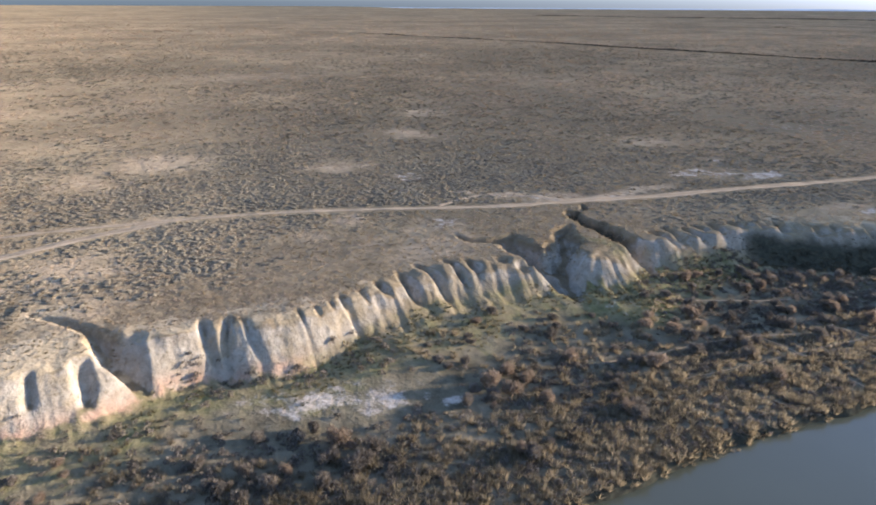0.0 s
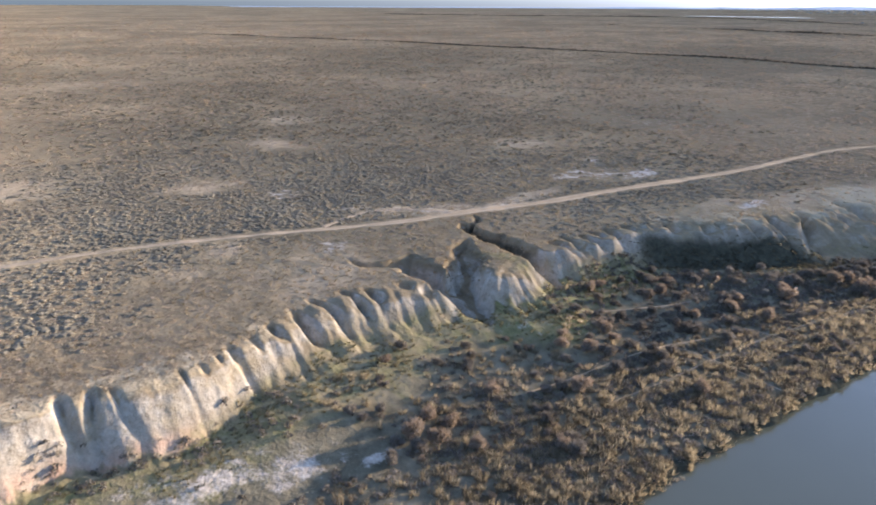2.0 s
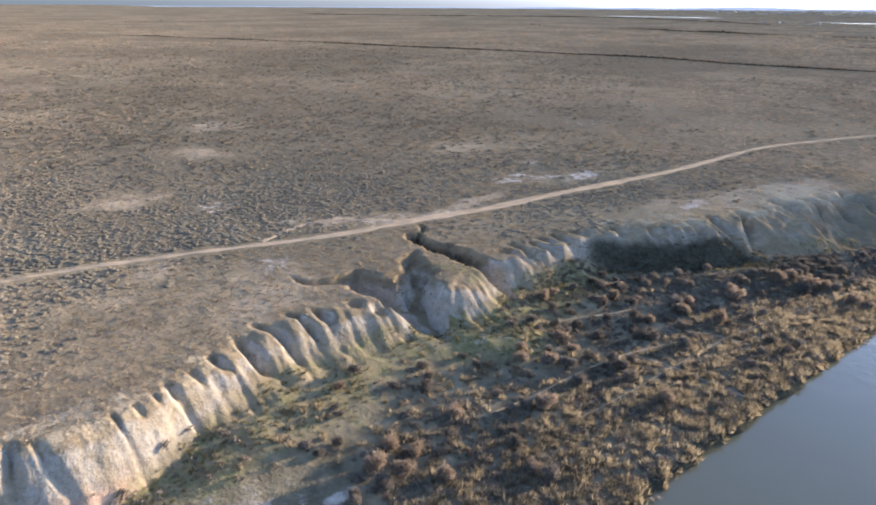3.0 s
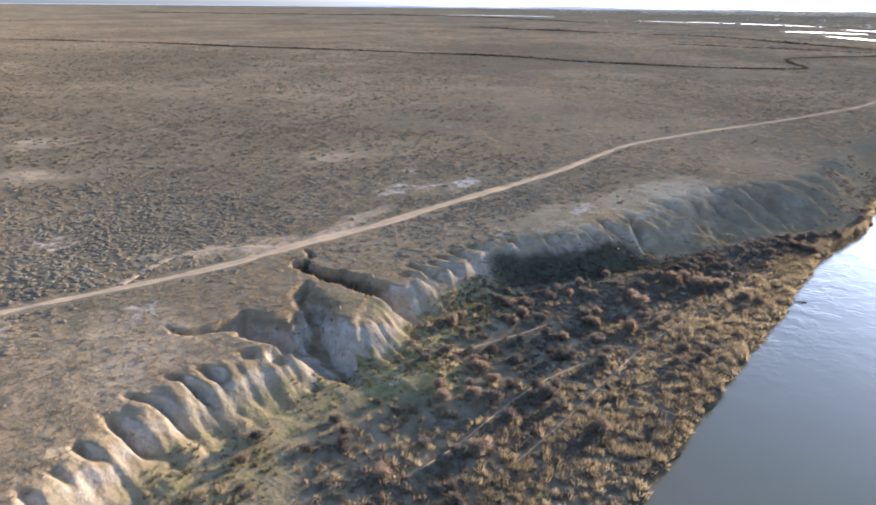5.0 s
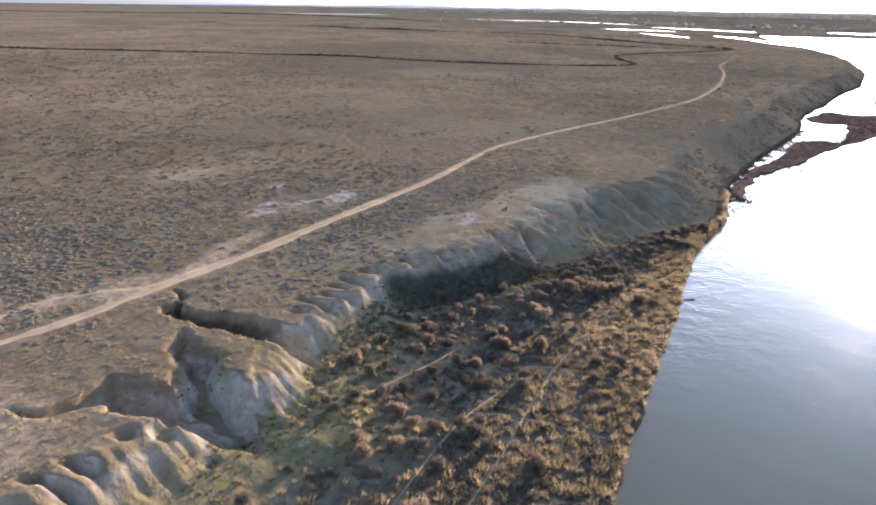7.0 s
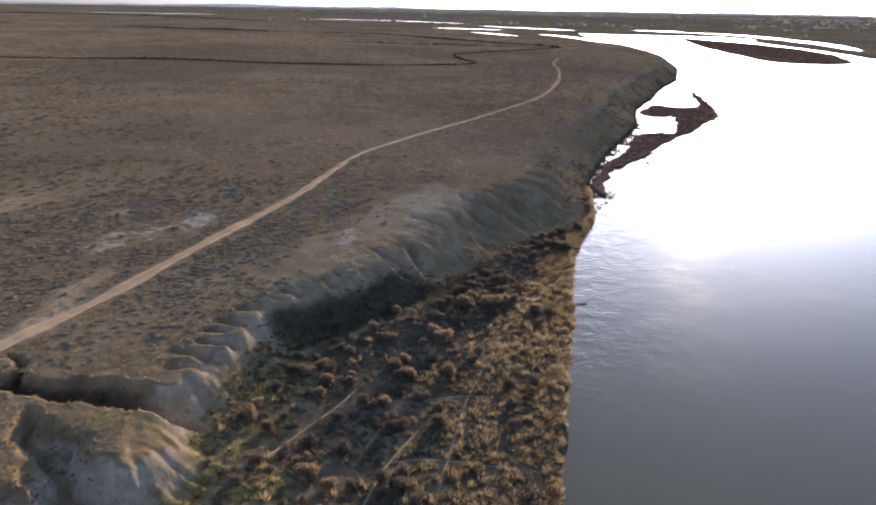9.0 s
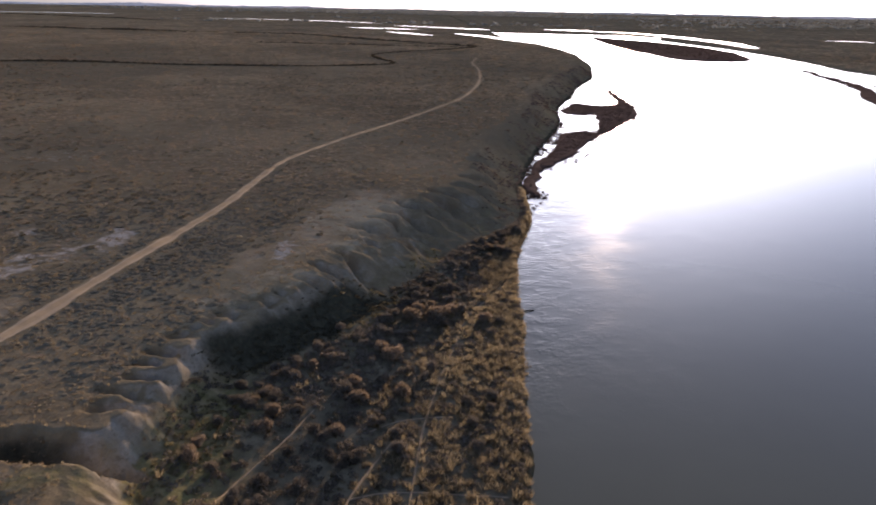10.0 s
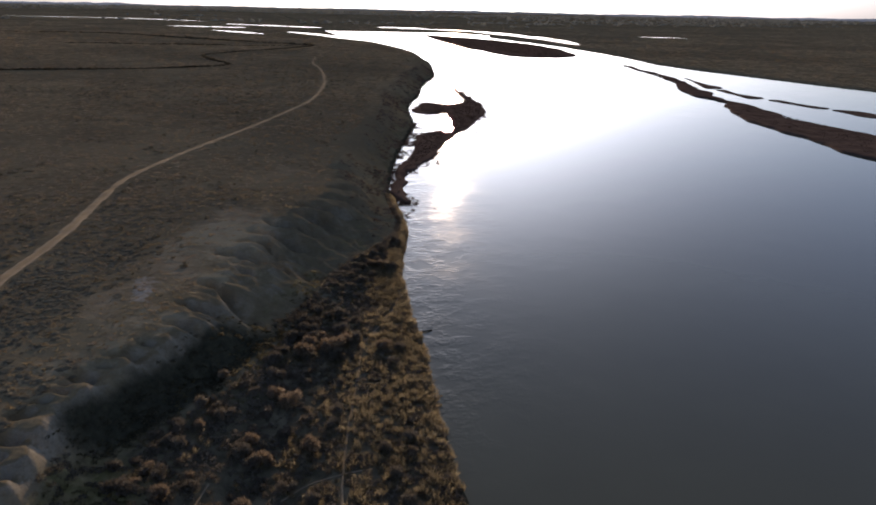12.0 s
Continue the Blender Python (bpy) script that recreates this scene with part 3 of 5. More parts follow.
def surface_marks(x, y, z):
    """How much of each kind of ground lies at each place."""
    t = tread(x, y)
    marks = {}
    shaded_growth = smooth(y, 70, 77) * (1 - smooth(y + 4 * fbm(x, y, 6, 2, 33), 93, 101))
    # the wall's brush tone also carries the shade lying on it
    marks["brush"] = shaded_growth * smooth(t + 0.1 * fbm(x, y, 5, 3, 35), 0.26, 0.52) * (1 - smooth(t, 0.95, 1.15))
    marks["flood"] = np.maximum(smooth(x - foot(y) + 3 * fbm(x, y, 9, 3, 37), 1 - 3 * smooth(y, 60, 74), 11 - 10 * smooth(y, 60, 74)), shaded_growth * smooth(t, 0.45, 0.65))
    soft = smooth(y, 2, 8)
    marks["flood"] = marks["flood"] * (1 - 0.85 * smooth(x, far_bank(y) - 4, far_bank(y) + 12))
    face = smooth(t, -0.3 + 0.25 * soft, 0.0 + 0.1 * soft) * (1 - smooth(t, 0.95, 1.15))
    gully = np.zeros_like(t)
    for n, (points, _) in enumerate(RAVINES):
        d, (floor, half) = along(points, x, y)
        pale_end = smooth(x, -40, -33.5) if n == 3 else 1.0
        if n == 3:
            ravine_shade = smooth(plain_height(x, y) - z, 0.6, 1.6) * (1 - smooth(d, 1.8, 3.2)) * (1 - pale_end)
        gully = np.maximum(gully, smooth(plain_height(x, y) - z, 1.0, 2.2) * (1 - smooth(d, 2.4, 4.6)) * pale_end)
    # upper ravine walls: their shade is painted in as a dark tone
    marks["brush"] = np.maximum(marks["brush"], 0.75 * ravine_shade)
    back_slope = np.exp(-((x + 35) / 5) ** 2 - ((y - 47) / 3.2) ** 2)
    apron = np.exp(-(((x + 15) / 8) ** 2 + ((y - 122) / 17) ** 2)) * 0.5
    lip = smooth(t, -1.2, -0.1) * (1 - smooth(t, 0.2, 0.3)) * (0.46 + 0.3 * fbm(x, y, 6, 3, 49)) * (1 - 0.6 * soft)
    lip = lip + 0.45 * np.exp(-((x + 47) / 7) ** 2 - ((y + 34) / 6) ** 2) + 0.4 * np.exp(-((x + 36) / 6) ** 2 - ((y + 37) / 6) ** 2)
    face = face * (1 - 0.75 * smooth(t + 0.12 * fbm(x, y, 4, 3, 47), 0.42, 0.72) * smooth(y, -11, 0) * (1 - smooth(y, 70, 78)) * (1 - 0.9 * np.exp(-((y - 41.5) / 4) ** 2)) * (1 - 0.5 * np.exp(-((y - 57) / 4) ** 2)))
    face = face * (1 - 0.85 * smooth(y, 138, 160)) * (1 - 0.35 * smooth(y, 70, 78)) * (1 - shaded_growth * smooth(t + 0.08 * fbm(x, y, 4, 2, 36), 0.42, 0.62))
    far_face = smooth(y, 96, 106)
    face = face * (1 - far_face * (1 - np.clip(0.7 + 0.9 * fbm(x, y, 5, 3, 38), 0, 1) * (1 - 0.6 * smooth(t, 0.5, 0.75))))
    marks["bare"] = np.clip(np.maximum(face, gully), 0, 1) * (1 - 0.75 * back_slope)
    crest = smooth(t, -1.0, -0.35) * (1 - smooth(t, 0.1, 0.25)) * (0.42 + 0.45 * fbm(x, y, 9, 3, 50)) * smooth(y, 74, 86) * (1 - smooth(y, 132, 142))
    marks["pale"] = np.clip(np.maximum(np.maximum(apron, lip), crest), 0, 1)
    marks["rust"] = smooth(t, 0.5, 0.8) * (1 - smooth(t, 0.95, 1.05)) * (1 - smooth(y, -8, -2))
    foot_band = smooth(t, 0.42, 0.7) * (1 - smooth(x - foot(y) + 4 * fbm(x, y, 7, 3, 34), 4, 12))
    marks["green"] = foot_band * smooth(y, -6, 6) * (0.5 + 0.16 * smooth(y, 26, 38)) * (1 - 0.55 * smooth(y, 66, 76)) + 0.55 * foot_band * (1 - smooth(y, -6, 6))
    marks["green"] = np.maximum(marks["green"], 0.55 * back_slope)
    marks["brush"] = np.maximum(marks["brush"], smooth(x + 0.5 * fbm(x, y, 2, 2, 39), shore(y) - 1.3, shore(y) - 0.5) * (x < shore(y) + 3))
    salt = np.zeros_like(t)
    for x0, y0, rx, ry, amount in SALT:
        salt = np.maximum(salt, amount * np.exp(-((x - x0) / rx) ** 2 - ((y - y0) / ry) ** 2))
    marks["salt"] = salt
    sand = np.zeros_like(t)
    for x0, y0, rx, ry, amount in SAND:
        sand = np.maximum(sand, amount * np.exp(-((x - x0) / rx) ** 2 - ((y - y0) / ry) ** 2))
    marks["sand"] = sand
    return marks


# open sandy patches of the plain, and the pale crusts: x, y, half sizes, how bare
SAND = [(-128, -8, 14, 14, 0.7), (-115, -28, 12, 10, 0.5), (-106, 25, 7, 12, 0.6), (-176, 84, 12, 12, 0.7), (-140, 61, 14, 9, 0.55), (-97, 116, 9, 11, 0.65),
        (-65.6, 13.7, 4, 4, 0.6), (-60, 4, 4, 8, 0.4), (-60, -31, 9, 9, 0.62), (-48, 18, 13, 16, 0.45), (-56, 27, 7, 7, 0.45), (-67, 47.5, 3, 6, 0.6),
        (-60.5, 56, 4.0, 6, 0.9), (-56.5, 67, 2.6, 7, 0.95), (-58, 78, 3.0, 9, 0.75), (-72, 43, 3, 5, 0.6), (-30, 100, 4, 12, 0.45), (-22, 116, 6, 12, 0.6), (-13, 130, 8, 15, 0.85),
        (-240, -60, 30, 40, 0.45), (-330, 60, 40, 60, 0.4), (-250, 190, 25, 40, 0.35), (-3, 180, 6, 12, 0.35), (-45, -30, 10, 8, 0.5), (-79.5, -18, 5, 14, 0.5)]
SALT = [(-21.5, -8, 3.4, 8, 0.6), (-18.5, 0, 3.0, 6, 0.55), (-25, -15, 1.5, 5, 0.42), (-15, 7.2, 1.2, 2.6, 0.75), (-64, 95, 4, 6, 0.6), (-55, 110, 4, 9, 0.6), (-60, 103, 5, 8, 0.45),
        (-25.5, 104, 2.0, 6, 0.75), (-172, 84, 6, 6, 0.45), (-90, 37, 5, 6, 0.5), (-72.3, 113.5, 2, 3, 0.7), (-66, 100.5, 3, 4, 0.6), (-97, 176, 18, 12, 0.32),
        (-57, 28, 5, 4, 0.45), (-48, 27, 3, 3, 0.3), (-68, 46.5, 1.5, 5, 0.5), (-63, 52.5, 2, 5, 0.5), (-56.5, 68, 1.8, 6, 0.42),
        (-66, 85, 3, 6, 0.3), (-16, 51, 1.5, 3, 0.3), (-24, 40, 3, 4, 0.35), (-55, -38, 5, 6, 0.35)]

ROWS_Y = np.unique(np.concatenate([spread(-45, -4900, 1.0, 1.22), np.arange(-45, 140, 0.28), spread(140, 4900, 0.3, 1.022)]))


def land_columns(y):
    edge, bottom, water, other = rim(y), foot(y), shore(y), far_bank(y)
    bottom = np.minimum(bottom, water - 2.0)
    edge = np.minimum(edge, bottom - 5)
    other = np.maximum(other, water + 3)
    cols = []
    def run(a, b, us):
        for u in us:
            cols.append(a + (b - a) * u)
    g = spread(0, 1, 0.0009, 1.085)[::-1]
    run(edge - 42, np.full_like(y, -4900.0), g[:-1])
    run(edge - 42, edge - 21, np.linspace(0, 1, 31)[:-1])
    run(edge - 21, bottom + 1, np.linspace(0, 1, 104)[:-1])
    run(bottom + 1, water - 0.9, np.linspace(0, 1, 46)[:-1])
    run(water - 0.9, water + 1.5, np.linspace(0, 1, 9)[:-1])
    run(water + 1.5, other - 3, np.linspace(0, 1, 9)[:-1])
    run(other - 3, other + 6, np.linspace(0, 1, 6)[:-1])
    run(other + 6, np.full_like(y, 4900.0), spread(0, 1, 0.002, 1.25))
    return np.stack(cols, 1)


def build_ground():
    xs = land_columns(ROWS_Y)
    ys = np.repeat(ROWS_Y[:, None], xs.shape[1], 1)
    zs = height(xs, ys)
    me = sheet("ground", xs, ys, zs, GROUND)
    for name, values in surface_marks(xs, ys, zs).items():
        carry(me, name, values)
    return tagged(new("ground", me), "dry steppe plain falling in pale eroded bluffs to a river flat", "ground", kind="structure")


ground = build_ground()


def build_river():
    ys = np.unique(np.concatenate([spread(-40, -4900, 10, 1.4), np.arange(-40, 1500, 10.0)]))
    us = np.linspace(0, 1, 24) ** 1.8
    xs = (shore(ys) - 3)[:, None] + (far_bank(ys) - shore(ys) + 9)[:, None] * us
    me = sheet("river", xs, np.repeat(ys[:, None], 24, 1), np.zeros_like(xs), WATER)
    off = xs - shore(ys)[:, None]
    carry(me, "chop", np.exp(-np.maximum(off, 0) / 9) * (smooth(ys, 50, 90) * (1 - smooth(ys, 240, 320)))[:, None])
    return tagged(new("river", me), "wide calm muddy river mirroring the low sun", "river", kind="structure")


river = build_river()


def resampled(points, gap):
    p = np.array(points, float)
    seg = np.hypot(*np.diff(p, axis=0).T)
    s = np.concatenate([[0], np.cumsum(seg)])
    slope = np.gradient(p, s, axis=0)
    at = np.arange(0, s[-1], gap)
    i = np.clip(np.searchsorted(s, at, "right") - 1, 0, len(s) - 2)
    h = (s[i + 1] - s[i])[:, None]
    u = ((at - s[i]) / h[:, 0])[:, None]
    return ((2 * u**3 - 3 * u**2 + 1) * p[i] + (u**3 - 2 * u**2 + u) * h * slope[i]
            + (3 * u**2 - 2 * u**3) * p[i + 1] + (u**3 - u**2) * h * slope[i + 1])


def strip(name, points, width, gap, material, lift=0.04, cols=9, wander=0.25):
    c = resampled(points, gap)
    d = np.gradient(c, axis=0)
    d /= np.hypot(*d.T)[:, None]
    side = np.stack([d[:, 1], -d[:, 0]], 1)
    us = np.linspace(-1, 1, cols)
    s = np.arange(len(c)) * gap
    wide = np.interp(c[:, 1], *zip(*width))[:, None] if isinstance(width, list) else width
    ragged = 1 + wander * fbm(s, s * 0 + np.mean(wide), 3.5, 3, 91)[:, None] * np.abs(us)
    offset = us * wide / 2 * ragged
    xs = c[:, :1] + side[:, :1] * offset
    ys = c[:, 1:] + side[:, 1:] * offset
    zs = height(xs, ys) + lift * (1 - np.abs(us) ** 4 * 1.6) + 0.02
    me = sheet(name, xs, ys, zs, material)
    carry(me, "side", np.repeat(np.abs(us)[None], len(c), 0))
    return new(name, me)


road = tagged(strip("road", ROAD_LINE, [(-75, 1.5), (5, 1.3), (30, 1.3), (50, 1.9), (70, 2.1), (170, 1.8), (260, 1.5), (500, 1.5)], 0.6, ROAD, wander=0.55), "pale two-track dirt road worn across the steppe", "dirt road", kind="structure")
branch = tagged(strip("road_branch", BRANCH_LINE, 2.0, 0.6, ROAD), "faint side branch of the dirt road", "dirt road", kind="structure")
tagged(strip("road_verge", VERGE_LINE, 1.3, 0.5, ROAD, 0.05, 7, 0.9), "bare pale strip worn beside the dirt road", "dirt road", kind="structure")
for n, points in enumerate(PATHS):
    tagged(strip("footpath_%d" % (n + 1), points, 0.24, 0.4, PATH_DIRT, 0.05, 5, 0.6), "narrow trodden path across the river flat", "footpath", kind="structure")


# ---- plants ----
def leafy_dome(rng, n, radius, tall, leaf):
    """Small leaves strewn through a low dome: triangles."""
    a = rng.uniform(0, 2 * np.pi, n)
    r = radius * np.sqrt(rng.uniform(0, 1, n))
    zc = tall * np.sqrt(np.clip(1 - (r / radius) ** 2, 0.05, 1)) * rng.uniform(0.35, 1.0, n)
    c = np.stack([r * np.cos(a), r * np.sin(a), zc], 1)
    return scattered(rng, c, leaf, 0.9)


def mound(rng, radius, tall, sides=7, leaves=9):
    """A lumpy low bush with loose leaves standing out of it: triangles."""
    rings = []
    for frac, up in ((1.0, -0.06), (0.92, 0.45), (0.55, 0.86)):
        a = np.linspace(0, 2 * np.pi, sides, endpoint=False) + rng.uniform(0, 1)
        r = radius * frac * rng.uniform(0.7, 1.25, sides)
        rings.append(np.stack([r * np.cos(a), r * np.sin(a), tall * up * rng.uniform(0.8, 1.2, sides)], 1))
    top = np.array([[rng.uniform(-0.2, 0.2) * radius, rng.uniform(-0.2, 0.2) * radius, tall]])
    tri = []
    for low, high in zip(rings, rings[1:]):
        for i in range(sides):
            j = (i + 1) % sides
            tri += [low[i], low[j], high[j], low[i], high[j], high[i]]
    for i in range(sides):
        tri += [rings[2][i], rings[2][(i + 1) % sides], top[0]]
    body = np.array(tri)
    return np.concatenate([body, leafy_dome(rng, leaves, radius * 1.1, tall * 1.15, 0.2)])


def scattered(rng, centres, leaf, upright):
    n = len(centres)
    d = rng.normal(size=(n, 3))
    d[:, 2] = np.abs(d[:, 2]) * upright + 0.3
    d /= np.linalg.norm(d, axis=1)[:, None]
    e = np.cross(d, rng.normal(size=(n, 3)))
    e /= np.linalg.norm(e, axis=1)[:, None]
    size = leaf * rng.uniform(0.6, 1.4, n)[:, None]
    v = np.stack([centres - d * size * 0.5 - e * size * 0.45, centres - d * size * 0.5 + e * size * 0.45, centres + d * size * 0.6], 1)
    v[:, :, 2] = np.maximum(v[:, :, 2], -0.05)
    return v.reshape(-1, 3)


def blades(rng, n, tall, lean, wide):
    """Upright blades that fan out of one root: triangles."""
    a = rng.uniform(0, 2 * np.pi, n)
    out = lean * np.sqrt(rng.uniform(0, 1, n))
    h = tall * rng.uniform(0.55, 1.0, n) * (1 - 0.3 * out / max(lean, 1e-3))
    base = np.stack([np.cos(a) * out * 0.35, np.sin(a) * out * 0.35, np.full(n, -0.03)], 1)
    tip = np.stack([np.cos(a) * out * 1.2, np.sin(a) * out * 1.2, h], 1)
    b = rng.uniform(0, 2 * np.pi, n)
    w = np.stack([np.cos(b), np.sin(b), 0 * b], 1) * wide
    return np.stack([base - w, base + w, tip], 1).reshape(-1, 3)


def strewn(name, kinds, x, y, size, rng, material, label, category, sink=0.02, z=None, low=1.0):
    """ONE mesh of many small plants: kinds are lists of triangles."""
    z = height(x, y) - sink if z is None else z
    pick = rng.integers(0, len(kinds), len(x))
    turn = rng.uniform(0, 2 * np.pi, len(x))
    flat = rng.uniform(0.75, 1.25, len(x)) * low
    out = []
    for k, base in enumerate(kinds):
        s = pick == k
        ca, sa = np.cos(turn[s])[:, None], np.sin(turn[s])[:, None]
        px = (base[None, :, 0] * ca - base[None, :, 1] * sa) * size[s][:, None] + x[s][:, None]
        py = (base[None, :, 0] * sa + base[None, :, 1] * ca) * size[s][:, None] + y[s][:, None]
        pz = base[None, :, 2] * (size[s] * flat[s])[:, None] + z[s][:, None]
        out.append(np.stack([px, py, pz], -1).reshape(-1, 3))
    co = np.concatenate(out)
    me = mesh_of(name, co, np.arange(len(co)).reshape(-1, 3), material, flat=True)
    return tagged(new(name, me), label, category, kind="stuff")


def off_tracks(x, y, clear):
    return (distance_to(ROAD_LINE, x, y) > clear) & (distance_to(BRANCH_LINE, x, y) > clear)


def salted(x, y):
    s = np.zeros_like(x)
    for x0, y0, rx, ry, amount in SALT:
        s = np.maximum(s, amount * np.exp(-((x - x0) / rx) ** 2 - ((y - y0) / ry) ** 2))
    for x0, y0, rx, ry, amount in SAND:
        s = np.maximum(s, 0.75 * amount * np.exp(-((x - x0) / rx) ** 2 - ((y - y0) / ry) ** 2))
    return s


def steppe_scrub():
    rng = np.random.default_rng(11)
    kinds = [mound(rng, 0.7, 0.40, 5, 6) for _ in range(9)]
    n = 125000
    x, y = rng.uniform(-150, 22, n), rng.uniform(-62, 215, n)
    t = tread(x, y)
    reach = np.hypot(x - 10, y + 15)
    thick = 0.55 + 0.42 * fbm(x * 0.7 + y * 0.25, y, 22, 3, 101) + 0.3 * fbm(x, y, 5, 2, 102)
    thick = thick - 1.5 * salted(x, y) - 0.75 * np.exp(-((x + 50) / 14) ** 2 - ((y - 28) / 40) ** 2)
    thick = thick * (1 - smooth(reach, 115, 190))
    inland = rim(y) - x
    open_rim = 1 - 0.85 * smooth(y, 52, 66) * (1 - smooth(y, 76, 90) * (1 - smooth(y, 135, 145)))
    thick = thick * (1 - 0.72 * open_rim * (1 - smooth(inland + 6 * fbm(x, y, 16, 2, 107), 8, 20))) - 0.25 * open_rim * (1 - smooth(inland, 6, 16))
    thick = thick + 0.5 * np.exp(-((x + 56) / 11) ** 2 - ((y + 16) / 12) ** 2) * (fbm(x, y, 4, 2, 109) > -0.2)
    keep = (t < -0.3 + 0.25 * smooth(y, 52, 66)) & (rng.uniform(0, 1, n) < thick) & off_tracks(x, y, 2.0)
    x, y = x[keep], y[keep]
    strewn("steppe_scrub", kinds, x, y, rng.uniform(0.34, 0.95, len(x)) ** 1.1, rng, SAGE, "low grey-brown sagebrush clumps dotting the dry steppe", "scrub", low=0.64)
    rng = np.random.default_rng(12)
    kinds = [mound(rng, 0.6, 0.4, 4, 0)[:24] if k % 2 else leafy_dome(rng, 9, 0.6, 0.36, 0.42) for k in range(8)]
    n = 120000
    a = np.radians(rng.uniform(-102, 22, n))
    r = 110 + 650 * rng.uniform(0, 1, n) ** 1.1
    x, y = 15 + r * np.sin(a), -15 + r * np.cos(a)
    thick = 0.36 + 0.7 * fbm(x * 0.6 + y * 0.2, y * 0.8, 60, 3, 103) + 0.45 * fbm(x, y, 14, 2, 104) - 0.8 * salted(x, y)
    thick = thick * smooth(r, 110, 190) * (1 - 0.8 * smooth(r, 350, 760))
    keep = (tread(x, y) < -0.3) & (x < shore(y) - 12) & (rng.uniform(0, 1, n) < thick) & off_tracks(x, y, 2.2)
    x, y = x[keep], y[keep]
    strewn("distant_scrub", kinds, x, y, rng.uniform(0.5, 1.2, len(x)) * (1 + np.hypot(x, y) / 900), rng, SAGE, "sparse grey scrub spread over the open plain", "scrub")
    rng = np.random.default_rng(13)
    kinds = [blades(rng, 6, 0.2, 0.3, 0.09) for _ in range(6)]
    n = 42000
    x, y = rng.uniform(-120, 15, n), rng.uniform(-50, 160, n)
    thick = 0.6 + 0.5 * fbm(x, y, 9, 3, 105) - 0.8 * salted(x, y)
    keep = (tread(x, y) < 0.02) & (rng.uniform(0, 1, n) < thick) & off_tracks(x, y, 1.6)
    x, y = x[keep], y[keep]
    near = 9000
    xn, yn = rng.uniform(-80, -32, near), rng.uniform(0, 100, near)
    keep = (tread(xn, yn) < 0.05) & (rng.uniform(0, 1, near) < 0.65 + 0.5 * fbm(xn, yn, 5, 3, 106)) & off_tracks(xn, yn, 1.6)
    x, y = np.concatenate([x, xn[keep]]), np.concatenate([y, yn[keep]])
    strewn("dry_grass", kinds, x, y, rng.uniform(0.7, 1.4, len(x)), rng, DRYGRASS, "short bleached grass between the sagebrush", "grass")
    rng = np.random.default_rng(15)
    kinds = [blades(rng, 13, 0.36, 0.55, 0.075) for _ in range(7)]
    n = 70000
    a = np.radians(rng.uniform(-100, 30, n))
    r = 45 + 330 * rng.uniform(0, 1, n) ** 0.9
    x, y = 12 + r * np.sin(a), -12 + r * np.cos(a)
    thick = 0.22 + 0.6 * fbm(x * 0.5 + y * 0.3, y, 16, 3, 131) + 0.3 * fbm(x, y, 4, 2, 132)
    keep = (tread(x, y) < -0.15) & (x < shore(y) - 12) & (rng.uniform(0, 1, n) < thick) & off_tracks(x, y, 1.8)
    x, y, r = x[keep], y[keep], r[keep]
    strewn("pale_tussocks", kinds, x, y, rng.uniform(0.5, 1.1, len(x)) * (0.8 + r / 260), rng, TUSSOCK, "pale dry grass tussocks between the sagebrush", "grass", low=0.7)


def steppe_grass():
    """Ragged upright tufts over the whole open country, larger and sparser far off."""
    rng = np.random.default_rng(14)
    kinds = []
    for _ in range(8):
        n = 7
        a, r = rng.uniform(0, np.pi, n), 0.5 * np.sqrt(rng.uniform(0, 1, n))
        b = rng.uniform(0, 2 * np.pi, n)
        c = np.stack([r * np.cos(b), r * np.sin(b), np.full(n, -0.04)], 1)
        w = np.stack([np.cos(a), np.sin(a), 0 * a], 1) * rng.uniform(0.07, 0.16, n)[:, None]
        tip = c + rng.normal(size=(n, 3)) * [0.12, 0.12, 0] + np.stack([0 * a, 0 * a, rng.uniform(0.12, 0.28, n)], 1)
        kinds.append(np.stack([c - w, c + w, tip], 1).reshape(-1, 3))
    n = 190000
    a = np.radians(rng.uniform(-110, 62, n))
    r = 40 * (4600 / 40) ** (rng.uniform(0, 1, n) ** 1.15)
    x, y = 12 + r * np.sin(a), -12 + r * np.cos(a)
    thick = 0.7 + 0.5 * fbm(x, y, 11, 3, 105) - 1.2 * salted(x, y)
    plain = (tread(x, y) < -0.03) & ((x < shore(y) - 4) | (y > 1500))
    beyond = (x > far_bank(y) + 8)
    keep = (plain | beyond) & (rng.uniform(0, 1, n) < thick) & off_tracks(x, y, 1.7)
    x, y, r = x[keep], y[keep], r[keep]
    strewn("steppe_grass", kinds, x, y, rng.uniform(0.7, 1.3, len(x)) * np.minimum(0.55 + np.maximum(r - 100, 0) / 105, 8), rng, STEPPE_GRASS, "thin dry grass covering the open steppe", "grass",
           low=1 - 0.55 * smooth(r, 120, 500))


